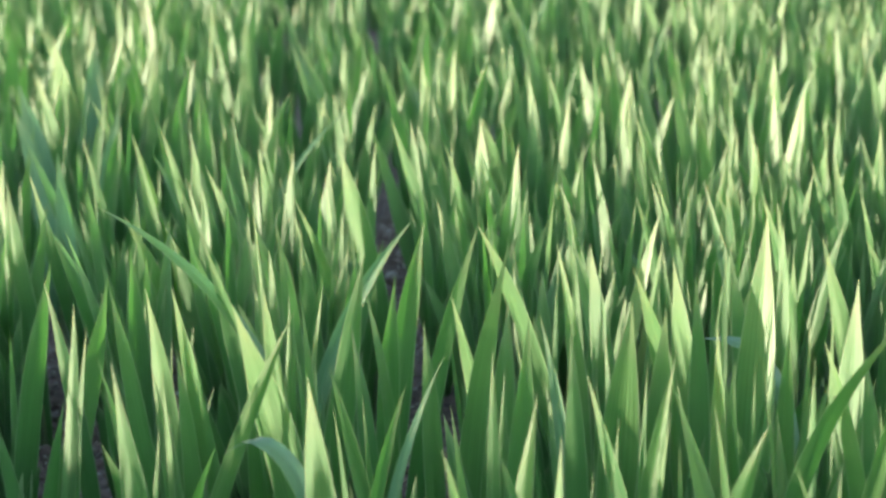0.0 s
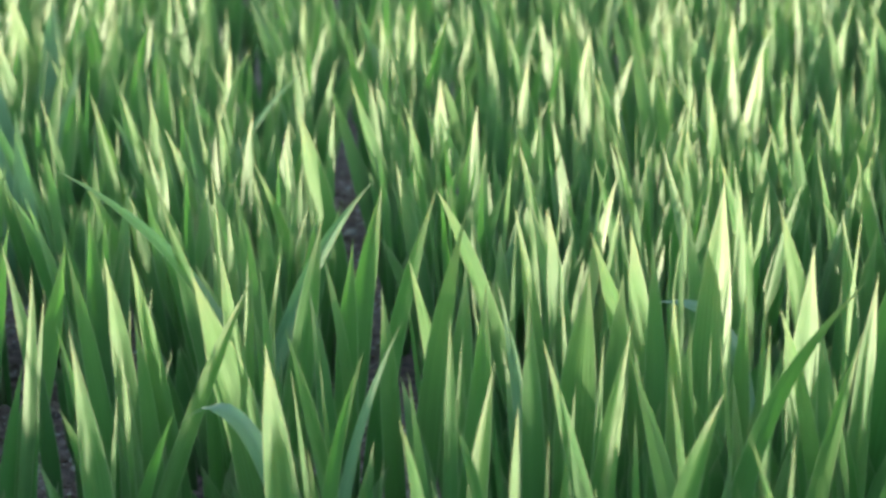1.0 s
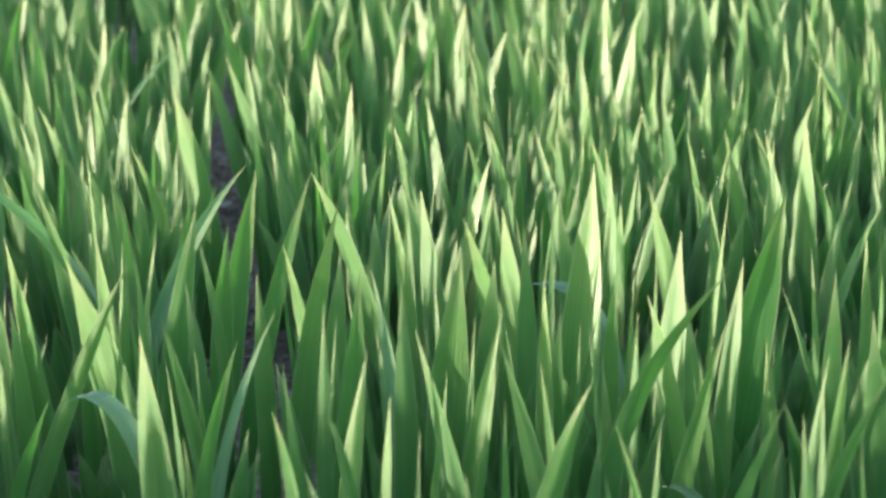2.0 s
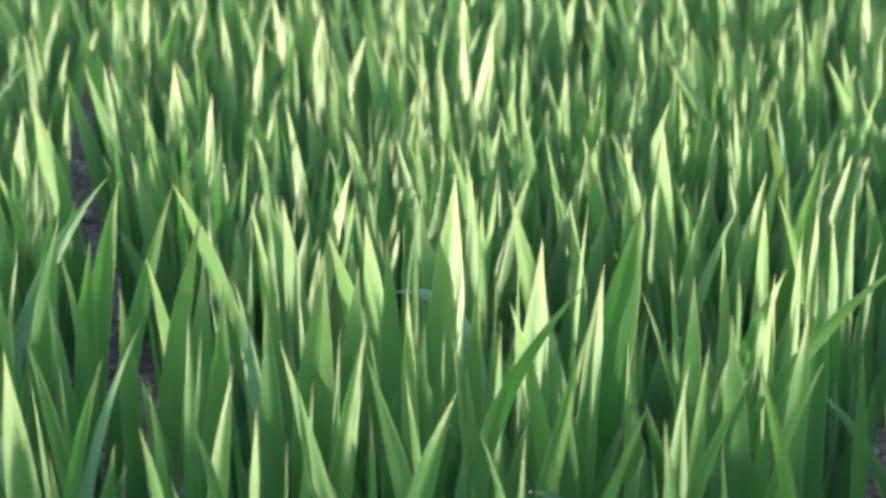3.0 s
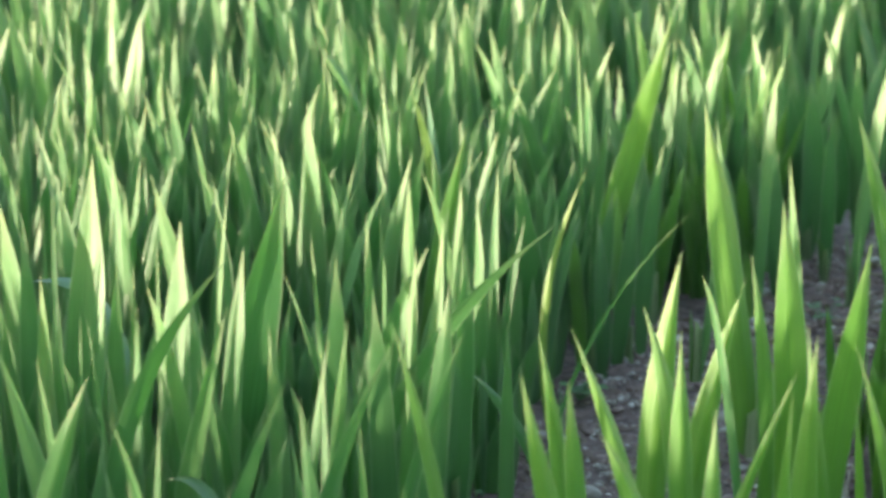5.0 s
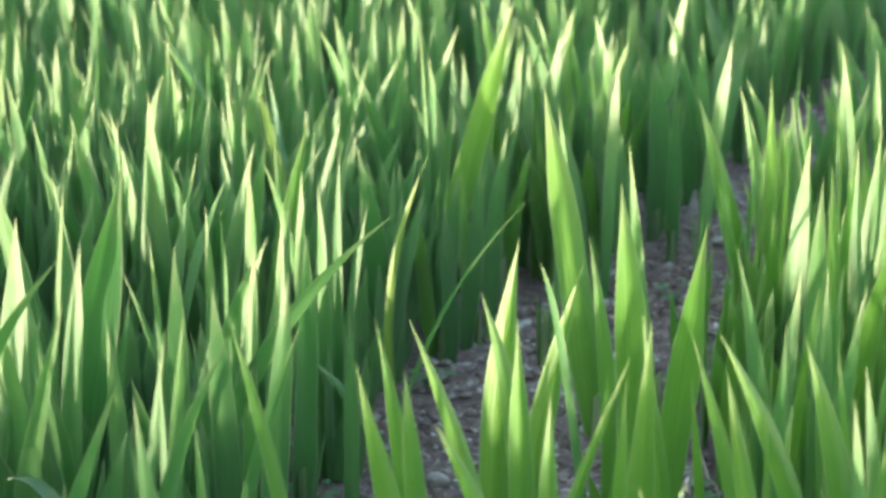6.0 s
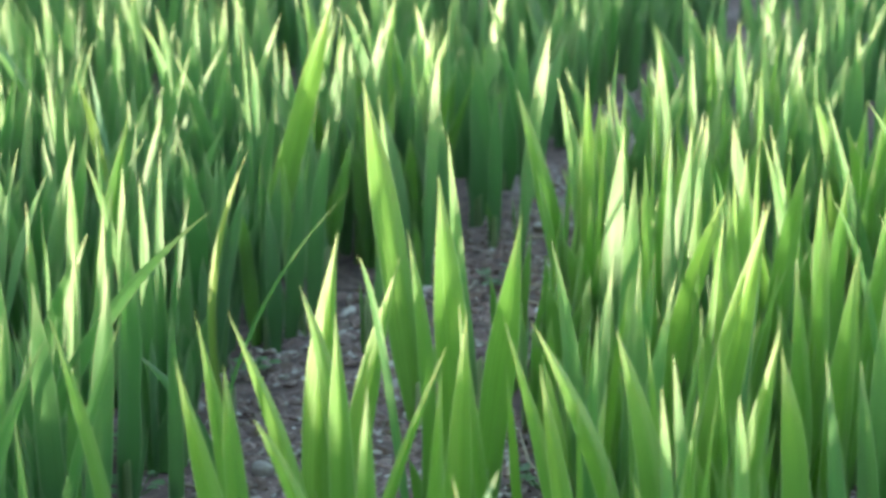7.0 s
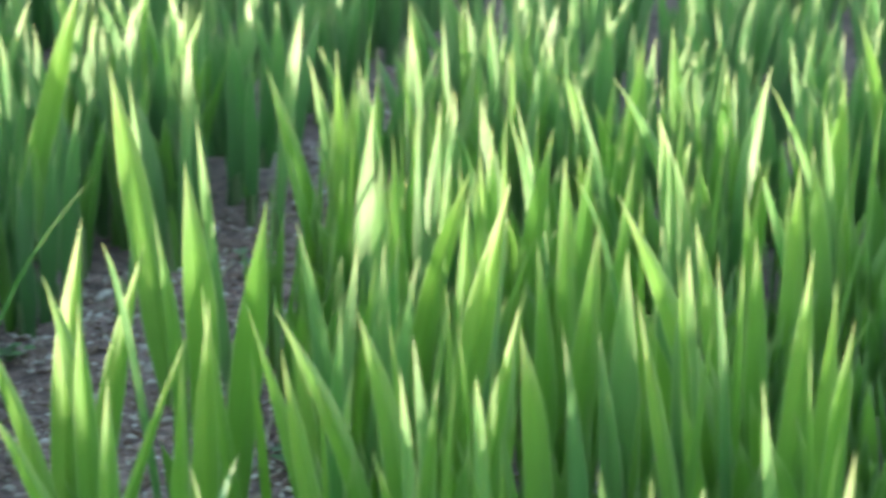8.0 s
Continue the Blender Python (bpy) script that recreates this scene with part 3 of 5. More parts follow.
sword(p, (0.000, 0.000), (-0.001, -0.010, 0.189), (0.005, -0.002, 0.277), 0.0111, -45)
sword(p, (0.025, 0.019), (0.004, -0.012, 0.136), (-0.001, 0.000, 0.263), 0.0142, -58)
p = plant(0.154, 1.819)
sword(p, (0.000, 0.000), (-0.004, -0.006, 0.136), (-0.019, 0.001, 0.271), 0.0277, -46)
p = plant(1.101, 1.464, "bright yellow-green young plant beside the bare soil strip")
sword(p, (0.000, 0.000), (0.003, -0.006, 0.139), (0.014, -0.010, 0.278), 0.0161, -9, YELLOW_GREEN, fold=0.11)
sword(p, (-0.017, 0.031), (0.002, 0.003, 0.136), (-0.007, 0.005, 0.271), 0.0188, -5, YELLOW_GREEN, fold=0.15)
p = plant(0.515, 1.754)
sword(p, (0.000, 0.000), (0.011, 0.000, 0.172), (0.007, -0.002, 0.278), 0.0173, -59)
p = plant(1.210, 1.390, "bright yellow-green young plant beside the bare soil strip")
sword(p, (0.000, 0.000), (-0.004, 0.009, 0.125), (-0.019, 0.015, 0.250), 0.0232, -4, YELLOW_GREEN, fold=0.11)
sword(p, (0.027, 0.009), (0.002, -0.006, 0.135), (0.003, -0.003, 0.270), 0.0252, -3, YELLOW_GREEN, fold=0.16)
p = plant(0.260, 1.818)
sword(p, (0.000, 0.000), (0.007, -0.006, 0.133), (-0.013, 0.002, 0.264), 0.0183, 4)
p = plant(-0.337, 1.806)
sword(p, (0.000, 0.000), (0.010, -0.004, 0.138), (0.039, 0.007, 0.272), 0.0220, 36)
p = plant(-0.036, 1.844)
sword(p, (0.000, 0.000), (0.006, 0.002, 0.144), (0.038, 0.000, 0.285), 0.0251, 22)
p = plant(1.032, 1.537, "bright yellow-green young plant beside the bare soil strip")
sword(p, (0.000, 0.000), (-0.003, 0.003, 0.125), (-0.014, 0.008, 0.250), 0.0211, -2, YELLOW_GREEN, fold=0.12)
sword(p, (0.014, 0.037), (0.001, -0.010, 0.138), (0.004, -0.002, 0.276), 0.0182, -10, YELLOW_GREEN, fold=0.13)
p = plant(0.122, 1.855)
sword(p, (0.000, 0.000), (-0.022, -0.010, 0.176), (-0.077, 0.001, 0.275), 0.0191, -32)
p = plant(0.600, 1.765)
sword(p, (0.000, 0.000), (-0.004, 0.002, 0.138), (0.002, -0.001, 0.276), 0.0123, -53)
sword(p, (-0.001, 0.019), (-0.025, 0.008, 0.191), (-0.053, 0.015, 0.264), 0.0101, -40)
sword(p, (-0.001, 0.021), (0.003, -0.002, 0.092), (0.007, -0.002, 0.183), 0.0209, -46)
p = plant(0.368, 1.832)
sword(p, (0.000, 0.000), (-0.010, -0.000, 0.138), (-0.043, 0.007, 0.272), 0.0210, -34)
sword(p, (0.013, -0.007), (0.010, -0.001, 0.137), (-0.006, 0.001, 0.266), 0.0191, -54)
p = plant(-0.117, 1.875, "young plant with bluish-green waxy strap leaves in soil")
sword(p, (0.000, 0.000), (0.023, -0.003, 0.189), (0.112, 0.001, 0.280), 0.0149, 10, BLUISH)
sword(p, (0.022, 0.008), (-0.019, 0.007, 0.208), (-0.176, -0.028, 0.300), 0.0131, 33)
sword(p, (-0.017, 0.000), (-0.009, 0.008, 0.136), (-0.048, -0.005, 0.264), 0.0223, -19)
sword(p, (-0.000, 0.030), (0.017, 0.008, 0.135), (-0.007, -0.001, 0.268), 0.0212, 32)
p = plant(1.113, 1.524, "bright yellow-green young plant beside the bare soil strip")
sword(p, (0.000, 0.000), (0.002, 0.010, 0.137), (0.005, -0.003, 0.274), 0.0221, -8, YELLOW_GREEN, fold=0.11)
p = plant(0.663, 1.775, "young plant with a thin yellowing leaf in soil")
sword(p, (0.000, 0.000), (-0.038, 0.005, 0.143), (0.019, -0.007, 0.266), 0.0074, -22, YELLOW)
p = plant(0.155, 1.899)
sword(p, (0.000, 0.000), (0.010, -0.007, 0.169), (0.045, -0.004, 0.278), 0.0170, -40)
sword(p, (0.014, 0.017), (-0.006, -0.006, 0.128), (-0.044, 0.003, 0.250), 0.0214, 11)
p = plant(0.998, 1.624, "bright yellow-green young plant beside the bare soil strip")
sword(p, (0.000, 0.000), (-0.002, 0.003, 0.134), (-0.012, 0.007, 0.268), 0.0156, 4, YELLOW_GREEN, fold=0.13)
p = plant(1.296, 1.426)
sword(p, (0.000, 0.000), (-0.012, 0.007, 0.143), (-0.054, 0.042, 0.273), 0.0176, -79)
p = plant(0.300, 1.908)
sword(p, (0.000, 0.000), (0.005, -0.006, 0.167), (0.004, -0.001, 0.272), 0.0178, -46)
p = plant(0.832, 1.751, "bright yellow-green young plant beside the bare soil strip")
sword(p, (0.000, 0.000), (-0.017, 0.006, 0.163), (-0.047, 0.020, 0.324), 0.0316, 7, YELLOW_GREEN, fold=0.27)
p = plant(0.879, 1.731)
sword(p, (0.000, 0.000), (-0.015, 0.004, 0.140), (-0.026, 0.012, 0.280), 0.0162, -64)
p = plant(-0.248, 1.931)
sword(p, (0.000, 0.000), (0.001, 0.001, 0.125), (-0.003, -0.000, 0.250), 0.0237, 36)
p = plant(1.108, 1.611, "bright yellow-green young plant beside the bare soil strip")
sword(p, (0.000, 0.000), (-0.004, -0.007, 0.133), (0.020, -0.013, 0.263), 0.0277, 2, YELLOW_GREEN, fold=0.18)
sword(p, (0.030, 0.009), (0.009, -0.001, 0.140), (-0.032, 0.020, 0.269), 0.0161, -70)
p = plant(1.036, 1.660)
sword(p, (0.000, 0.000), (-0.007, -0.005, 0.158), (-0.007, 0.004, 0.272), 0.0157, -72)
p = plant(1.002, 1.711)
sword(p, (0.000, 0.000), (-0.002, 0.010, 0.140), (0.006, -0.003, 0.279), 0.0223, -53)
p = plant(0.571, 1.896, "bright yellow-green young plant beside the bare soil strip")
sword(p, (0.000, 0.000), (0.014, 0.002, 0.139), (0.040, -0.012, 0.276), 0.0214, 12, YELLOW_GREEN, fold=0.19)
p = plant(1.249, 1.549, "sturdy young plant with a broad upright green leaf")
sword(p, (0.000, 0.000), (-0.006, 0.003, 0.138), (-0.031, 0.022, 0.273), 0.0359, -68)
p = plant(0.317, 1.960)
sword(p, (0.000, 0.000), (0.006, -0.001, 0.163), (-0.011, 0.002, 0.277), 0.0148, -39)
sword(p, (0.008, 0.025), (0.011, 0.009, 0.153), (-0.028, 0.004, 0.277), 0.0190, -52)
p = plant(1.358, 1.486, "bright yellow-green young plant beside the bare soil strip")
sword(p, (0.000, 0.000), (-0.008, 0.004, 0.126), (-0.021, 0.017, 0.250), 0.0222, -14, YELLOW_GREEN, fold=0.16)
p = plant(-0.111, 2.004)
sword(p, (0.000, 0.000), (0.001, 0.007, 0.139), (-0.041, -0.003, 0.269), 0.0229, 31)
p = plant(1.169, 1.647)
sword(p, (0.000, 0.000), (-0.015, 0.001, 0.137), (-0.037, 0.023, 0.272), 0.0155, -72)
p = plant(0.484, 1.956, "sturdy young plant with a broad upright green leaf")
sword(p, (0.000, 0.000), (0.008, 0.002, 0.148), (-0.000, 0.000, 0.295), 0.0334, -47)
sword(p, (-0.032, 0.009), (0.003, 0.007, 0.166), (0.006, -0.001, 0.274), 0.0143, -52)
p = plant(1.055, 1.719, "bright yellow-green young plant beside the bare soil strip")
sword(p, (0.000, 0.000), (0.015, -0.008, 0.139), (0.021, -0.012, 0.279), 0.0159, -66)
sword(p, (0.008, 0.012), (-0.003, -0.006, 0.132), (0.002, -0.001, 0.264), 0.0189, 2, YELLOW_GREEN, fold=0.15)
p = plant(1.101, 1.718)
sword(p, (0.000, 0.000), (-0.000, 0.013, 0.153), (-0.003, 0.002, 0.280), 0.0220, -62)
sword(p, (0.033, -0.014), (0.003, 0.011, 0.138), (-0.038, 0.022, 0.268), 0.0203, -73)
sword(p, (0.035, 0.005), (-0.001, -0.003, 0.133), (-0.007, 0.004, 0.266), 0.0180, -58)
p = plant(0.234, 2.030)
sword(p, (0.000, 0.000), (-0.016, 0.011, 0.192), (-0.044, 0.004, 0.271), 0.0143, -29)
p = plant(-0.066, 2.047)
sword(p, (0.000, 0.000), (0.006, 0.012, 0.145), (-0.051, -0.003, 0.272), 0.0242, -34)
p = plant(1.392, 1.521, "slender young plant with narrow upright green leaves")
sword(p, (0.000, 0.000), (0.001, 0.012, 0.164), (-0.019, 0.015, 0.280), 0.0110, -38)
p = plant(0.382, 2.013, "slender young plant with narrow upright green leaves")
sword(p, (0.000, 0.000), (-0.050, 0.010, 0.184), (-0.080, 0.010, 0.265), 0.0110, -50)
p = plant(0.618, 1.963, "slender young plant with narrow upright green leaves")
sword(p, (0.000, 0.000), (0.022, -0.014, 0.208), (0.042, -0.014, 0.266), 0.0106, -58)
p = plant(1.164, 1.707)
sword(p, (0.000, 0.000), (-0.019, 0.005, 0.150), (-0.035, 0.021, 0.271), 0.0166, -55)
sword(p, (-0.009, 0.017), (-0.015, 0.010, 0.137), (-0.016, 0.010, 0.272), 0.0215, -56)
p = plant(0.287, 2.053)
sword(p, (0.000, 0.000), (-0.002, 0.010, 0.198), (-0.013, 0.002, 0.275), 0.0137, -35)
sword(p, (0.014, 0.012), (0.004, 0.010, 0.185), (-0.034, 0.004, 0.267), 0.0139, -42)
sword(p, (-0.036, 0.020), (-0.005, 0.000, 0.176), (-0.039, 0.003, 0.278), 0.0140, -48)
p = plant(1.106, 1.760)
sword(p, (0.000, 0.000), (-0.008, -0.009, 0.138), (0.009, -0.005, 0.275), 0.0190, -54)
p = plant(0.088, 2.083)
sword(p, (0.000, 0.000), (-0.008, -0.009, 0.132), (0.008, -0.000, 0.263), 0.0287, 9)
p = plant(0.717, 1.963, "sturdy young plant with a broad upright green leaf")
sword(p, (0.000, 0.000), (-0.002, -0.002, 0.097), (0.005, -0.002, 0.193), 0.0177, -8)
sword(p, (-0.005, 0.019), (0.001, 0.010, 0.118), (-0.025, 0.008, 0.233), 0.0307, -47)
p = plant(0.494, 2.033)
sword(p, (0.000, 0.000), (-0.036, 0.009, 0.135), (-0.064, 0.012, 0.272), 0.0176, -40)
p = plant(1.444, 1.546, "slender young plant with narrow upright green leaves")
sword(p, (0.000, 0.000), (-0.035, 0.033, 0.205), (-0.078, 0.061, 0.282), 0.0099, -71)
p = plant(0.163, 2.099)
sword(p, (0.000, 0.000), (-0.003, 0.007, 0.138), (-0.037, 0.002, 0.270), 0.0217, -34)
p = plant(0.246, 2.088, "slender young plant with narrow upright green leaves")
sword(p, (0.000, 0.000), (-0.004, -0.001, 0.174), (-0.002, 0.000, 0.274), 0.0126, -48)
p = plant(0.427, 2.066)
sword(p, (0.000, 0.000), (0.002, 0.011, 0.149), (-0.029, 0.005, 0.272), 0.0161, -55)
p = plant(0.859, 1.940, "slender young plant with narrow upright green leaves")
sword(p, (0.000, 0.000), (0.025, -0.009, 0.163), (0.008, -0.003, 0.266), 0.0111, -55)
p = plant(-0.240, 2.113)
sword(p, (0.000, 0.000), (0.045, 0.001, 0.194), (0.032, 0.003, 0.269), 0.0153, -22)
p = plant(1.054, 1.863, "bright yellow-green young plant beside the bare soil strip")
sword(p, (0.000, 0.000), (0.000, -0.009, 0.151), (-0.004, 0.002, 0.301), 0.0166, 0, YELLOW_GREEN, fold=0.14)
sword(p, (-0.000, 0.025), (-0.008, 0.017, 0.142), (-0.055, 0.026, 0.276), 0.0231, 7, YELLOW_GREEN, fold=0.14)
p = plant(1.308, 1.701)
sword(p, (0.000, 0.000), (-0.038, 0.018, 0.141), (-0.069, 0.045, 0.282), 0.0156, -75)
p = plant(0.783, 1.994)
sword(p, (0.000, 0.000), (-0.003, -0.010, 0.083), (-0.008, 0.003, 0.166), 0.0166, -2)
sword(p, (-0.006, 0.026), (0.009, -0.003, 0.094), (0.019, -0.007, 0.188), 0.0230, 3)
p = plant(1.365, 1.676, "slender young plant with narrow upright green leaves")
sword(p, (0.000, 0.000), (-0.025, 0.016, 0.188), (-0.089, 0.059, 0.270), 0.0075, -25)
sword(p, (0.004, 0.027), (-0.028, 0.024, 0.197), (-0.078, 0.053, 0.265), 0.0110, -73)
p = plant(-0.371, 2.132, "sturdy young plant with a broad upright green leaf")
sword(p, (0.000, 0.000), (-0.017, -0.002, 0.133), (-0.020, -0.004, 0.267), 0.0365, -26)
p = plant(0.810, 2.031)
sword(p, (0.000, 0.000), (0.007, -0.008, 0.100), (0.014, -0.005, 0.200), 0.0192, -3)
sword(p, (0.031, 0.012), (0.001, 0.006, 0.116), (0.015, -0.006, 0.230), 0.0179, -6)
p = plant(1.472, 1.630, "bright yellow-green young plant beside the bare soil strip")
sword(p, (0.000, 0.000), (0.001, 0.002, 0.139), (0.001, -0.001, 0.278), 0.0288, -17, YELLOW_GREEN, fold=0.14)
p = plant(1.110, 1.899)
sword(p, (0.000, 0.000), (-0.004, 0.004, 0.137), (-0.015, 0.008, 0.273), 0.0182, -62)
sword(p, (-0.025, 0.026), (0.004, -0.003, 0.141), (-0.029, 0.015, 0.275), 0.0182, -54)
sword(p, (0.005, -0.004), (0.008, 0.007, 0.133), (-0.016, 0.008, 0.263), 0.0167, -67)
p = plant(0.657, 2.098, "young plant with a thin yellowing leaf in soil")
sword(p, (0.000, 0.000), (-0.004, 0.012, 0.186), (-0.038, 0.010, 0.270), 0.0120, -6, YELLOW)
p = plant(1.331, 1.760, "slender young plant with narrow upright green leaves")
sword(p, (0.000, 0.000), (-0.032, 0.020, 0.133), (-0.057, 0.038, 0.267), 0.0129, -57)
p = plant(-0.051, 2.209, "sturdy young plant with a broad upright green leaf")
sword(p, (0.000, 0.000), (0.003, -0.003, 0.148), (-0.032, -0.001, 0.290), 0.0385, -27)
p = plant(1.412, 1.716)
sword(p, (0.000, 0.000), (-0.005, -0.008, 0.142), (0.026, -0.020, 0.279), 0.0244, -83)
sword(p, (0.008, 0.018), (0.005, 0.007, 0.158), (0.001, -0.001, 0.268), 0.0132, -61)
p = plant(-0.128, 2.223)
sword(p, (0.000, 0.000), (-0.030, 0.002, 0.137), (-0.052, -0.005, 0.276), 0.0155, -19)
p = plant(0.067, 2.229)
sword(p, (0.000, 0.000), (0.009, -0.010, 0.140), (0.026, -0.001, 0.279), 0.0290, -36)
sword(p, (-0.005, 0.030), (-0.002, 0.004, 0.142), (-0.042, 0.000, 0.276), 0.0184, -33)
p = plant(-0.324, 2.222)
sword(p, (0.000, 0.000), (-0.026, -0.015, 0.136), (-0.061, -0.011, 0.270), 0.0212, -24)
p = plant(0.612, 2.166)
sword(p, (0.000, 0.000), (0.005, -0.012, 0.139), (-0.006, 0.001, 0.277), 0.0153, -52)
p = plant(0.443, 2.212)
sword(p, (0.000, 0.000), (-0.019, 0.011, 0.138), (-0.043, 0.008, 0.275), 0.0230, -34)
p = plant(0.805, 2.127, "bright yellow-green young plant beside the bare soil strip")
sword(p, (0.000, 0.000), (0.033, -0.024, 0.174), (0.080, -0.032, 0.346), 0.0304, 3, YELLOW_GREEN, fold=0.11)
p = plant(1.428, 1.779, "bright yellow-green young plant beside the bare soil strip")
sword(p, (0.000, 0.000), (0.010, -0.016, 0.132), (0.011, -0.009, 0.265), 0.0276, -8, YELLOW_GREEN, fold=0.11)
p = plant(-0.094, 2.282)
sword(p, (0.000, 0.000), (-0.015, 0.003, 0.132), (-0.001, -0.000, 0.263), 0.0275, -21)
p = plant(-0.148, 2.284)
sword(p, (0.000, 0.000), (0.003, 0.002, 0.170), (0.017, 0.001, 0.269), 0.0143, -26)
p = plant(0.690, 2.188, "young plant with bluish-green waxy strap leaves in soil")
sword(p, (0.000, 0.000), (-0.013, 0.002, 0.137), (-0.033, 0.009, 0.272), 0.0101, -12, BLUISH)
p = plant(0.582, 2.245)
sword(p, (0.000, 0.000), (0.000, 0.002, 0.158), (-0.012, 0.003, 0.271), 0.0143, -58)
p = plant(0.161, 2.320, "slender young plant with narrow upright green leaves")
sword(p, (0.000, 0.000), (-0.006, 0.005, 0.136), (0.000, -0.000, 0.272), 0.0125, -5)
p = plant(-0.066, 2.326)
sword(p, (0.000, 0.000), (0.005, 0.007, 0.185), (0.016, 0.000, 0.275), 0.0147, -38)
p = plant(0.453, 2.283)
sword(p, (0.000, 0.000), (0.009, 0.001, 0.140), (0.004, -0.001, 0.279), 0.0186, -41)
p = plant(0.893, 2.152)
sword(p, (0.000, 0.000), (-0.013, 0.005, 0.122), (-0.023, 0.009, 0.244), 0.0240, -3)
p = plant(1.207, 1.990)
sword(p, (0.000, 0.000), (0.004, 0.009, 0.133), (-0.010, 0.005, 0.266), 0.0189, -67)
p = plant(0.336, 2.301)
sword(p, (0.000, 0.000), (-0.001, -0.005, 0.206), (-0.003, 0.000, 0.276), 0.0167, -42)
p = plant(0.998, 2.118)
sword(p, (0.000, 0.000), (-0.002, -0.010, 0.174), (0.009, -0.004, 0.268), 0.0140, -49)
sword(p, (-0.018, 0.025), (-0.004, -0.004, 0.097), (-0.019, 0.008, 0.192), 0.0264, 6)
p = plant(1.405, 1.880, "bright yellow-green young plant beside the bare soil strip")
sword(p, (0.000, 0.000), (0.005, 0.008, 0.135), (0.005, -0.003, 0.270), 0.0352, 5, YELLOW_GREEN, fold=0.14)
p = plant(-0.165, 2.344)
sword(p, (0.000, 0.000), (0.015, -0.005, 0.160), (-0.008, -0.001, 0.266), 0.0229, -36)
p = plant(0.829, 2.220, "sturdy young plant with a broad upright green leaf")
sword(p, (0.000, 0.000), (-0.018, 0.005, 0.136), (-0.069, 0.022, 0.262), 0.0244, -54)
sword(p, (-0.004, 0.001), (0.031, -0.014, 0.136), (0.010, -0.004, 0.270), 0.0308, -64)
p = plant(1.230, 2.036)
sword(p, (0.000, 0.000), (0.004, -0.013, 0.141), (-0.007, 0.004, 0.280), 0.0215, -60)
p = plant(-0.362, 2.347, "young plant with bluish-green waxy strap leaves in soil")
sword(p, (0.000, 0.000), (-0.012, 0.004, 0.132), (-0.017, -0.003, 0.264), 0.0234, 29, BLUISH)
p = plant(0.485, 2.331)
sword(p, (0.000, 0.000), (0.010, 0.001, 0.134), (0.019, -0.004, 0.269), 0.0172, -46)
p = plant(-0.259, 2.374)
sword(p, (0.000, 0.000), (-0.018, -0.005, 0.139), (-0.044, -0.006, 0.276), 0.0170, -18)
sword(p, (0.018, 0.022), (0.006, 0.003, 0.183), (-0.005, -0.001, 0.272), 0.0201, -28)
p = plant(0.877, 2.243)
sword(p, (0.000, 0.000), (0.023, -0.009, 0.133), (0.005, -0.002, 0.264), 0.0298, -62)
p = plant(1.347, 1.996)
sword(p, (0.000, 0.000), (0.003, 0.010, 0.140), (0.016, -0.010, 0.277), 0.0177, -75)
p = plant(0.306, 2.379)
sword(p, (0.000, 0.000), (0.013, 0.003, 0.131), (0.021, -0.003, 0.262), 0.0157, -33)
p = plant(1.116, 2.142)
sword(p, (0.000, 0.000), (0.010, -0.012, 0.186), (0.027, -0.013, 0.281), 0.0157, -52)
p = plant(1.597, 1.823, "slender young plant with narrow upright green leaves")
sword(p, (0.000, 0.000), (-0.016, 0.005, 0.194), (-0.025, 0.020, 0.263), 0.0119, -45)
p = plant(-0.315, 2.392)
sword(p, (0.000, 0.000), (-0.012, -0.008, 0.136), (-0.044, -0.007, 0.268), 0.0150, -21)
p = plant(1.057, 2.194)
sword(p, (0.000, 0.000), (-0.010, 0.003, 0.112), (-0.023, 0.010, 0.225), 0.0223, -8)
p = plant(0.477, 2.392)
sword(p, (0.000, 0.000), (-0.002, 0.007, 0.132), (0.003, -0.001, 0.263), 0.0230, -45)
p = plant(0.664, 2.341, "slender young plant with narrow upright green leaves")
sword(p, (0.000, 0.000), (-0.002, -0.006, 0.191), (0.002, -0.000, 0.263), 0.0113, -47)
sword(p, (0.031, 0.024), (-0.022, 0.011, 0.153), (-0.108, 0.024, 0.273), 0.0119, -48)
p = plant(1.351, 2.056)
sword(p, (0.000, 0.000), (-0.001, 0.013, 0.141), (-0.016, 0.010, 0.281), 0.0214, -69)
p = plant(0.045, 2.453)
sword(p, (0.000, 0.000), (-0.042, -0.000, 0.137), (-0.082, -0.002, 0.275), 0.0245, -41)
sword(p, (0.011, 0.007), (0.006, 0.003, 0.134), (0.004, -0.000, 0.269), 0.0299, -33)
p = plant(1.305, 2.088, "slender young plant with narrow upright green leaves")
sword(p, (0.000, 0.000), (-0.009, -0.006, 0.133), (-0.011, 0.006, 0.266), 0.0115, -64)
p = plant(0.787, 2.318)
sword(p, (0.000, 0.000), (0.005, -0.003, 0.208), (-0.037, 0.011, 0.280), 0.0194, -58)
p = plant(-0.213, 2.451)
sword(p, (0.000, 0.000), (-0.031, -0.015, 0.134), (-0.070, -0.009, 0.266), 0.0190, -27)
p = plant(0.369, 2.452)
sword(p, (0.000, 0.000), (-0.006, -0.009, 0.137), (-0.020, 0.003, 0.273), 0.0215, -40)
sword(p, (0.039, 0.014), (-0.023, 0.015, 0.145), (-0.097, 0.011, 0.269), 0.0087, -15)
p = plant(1.547, 1.944, "bright yellow-green young plant beside the bare soil strip")
sword(p, (0.000, 0.000), (-0.028, 0.014, 0.131), (-0.037, 0.026, 0.264), 0.0251, -8, YELLOW_GREEN, fold=0.15)
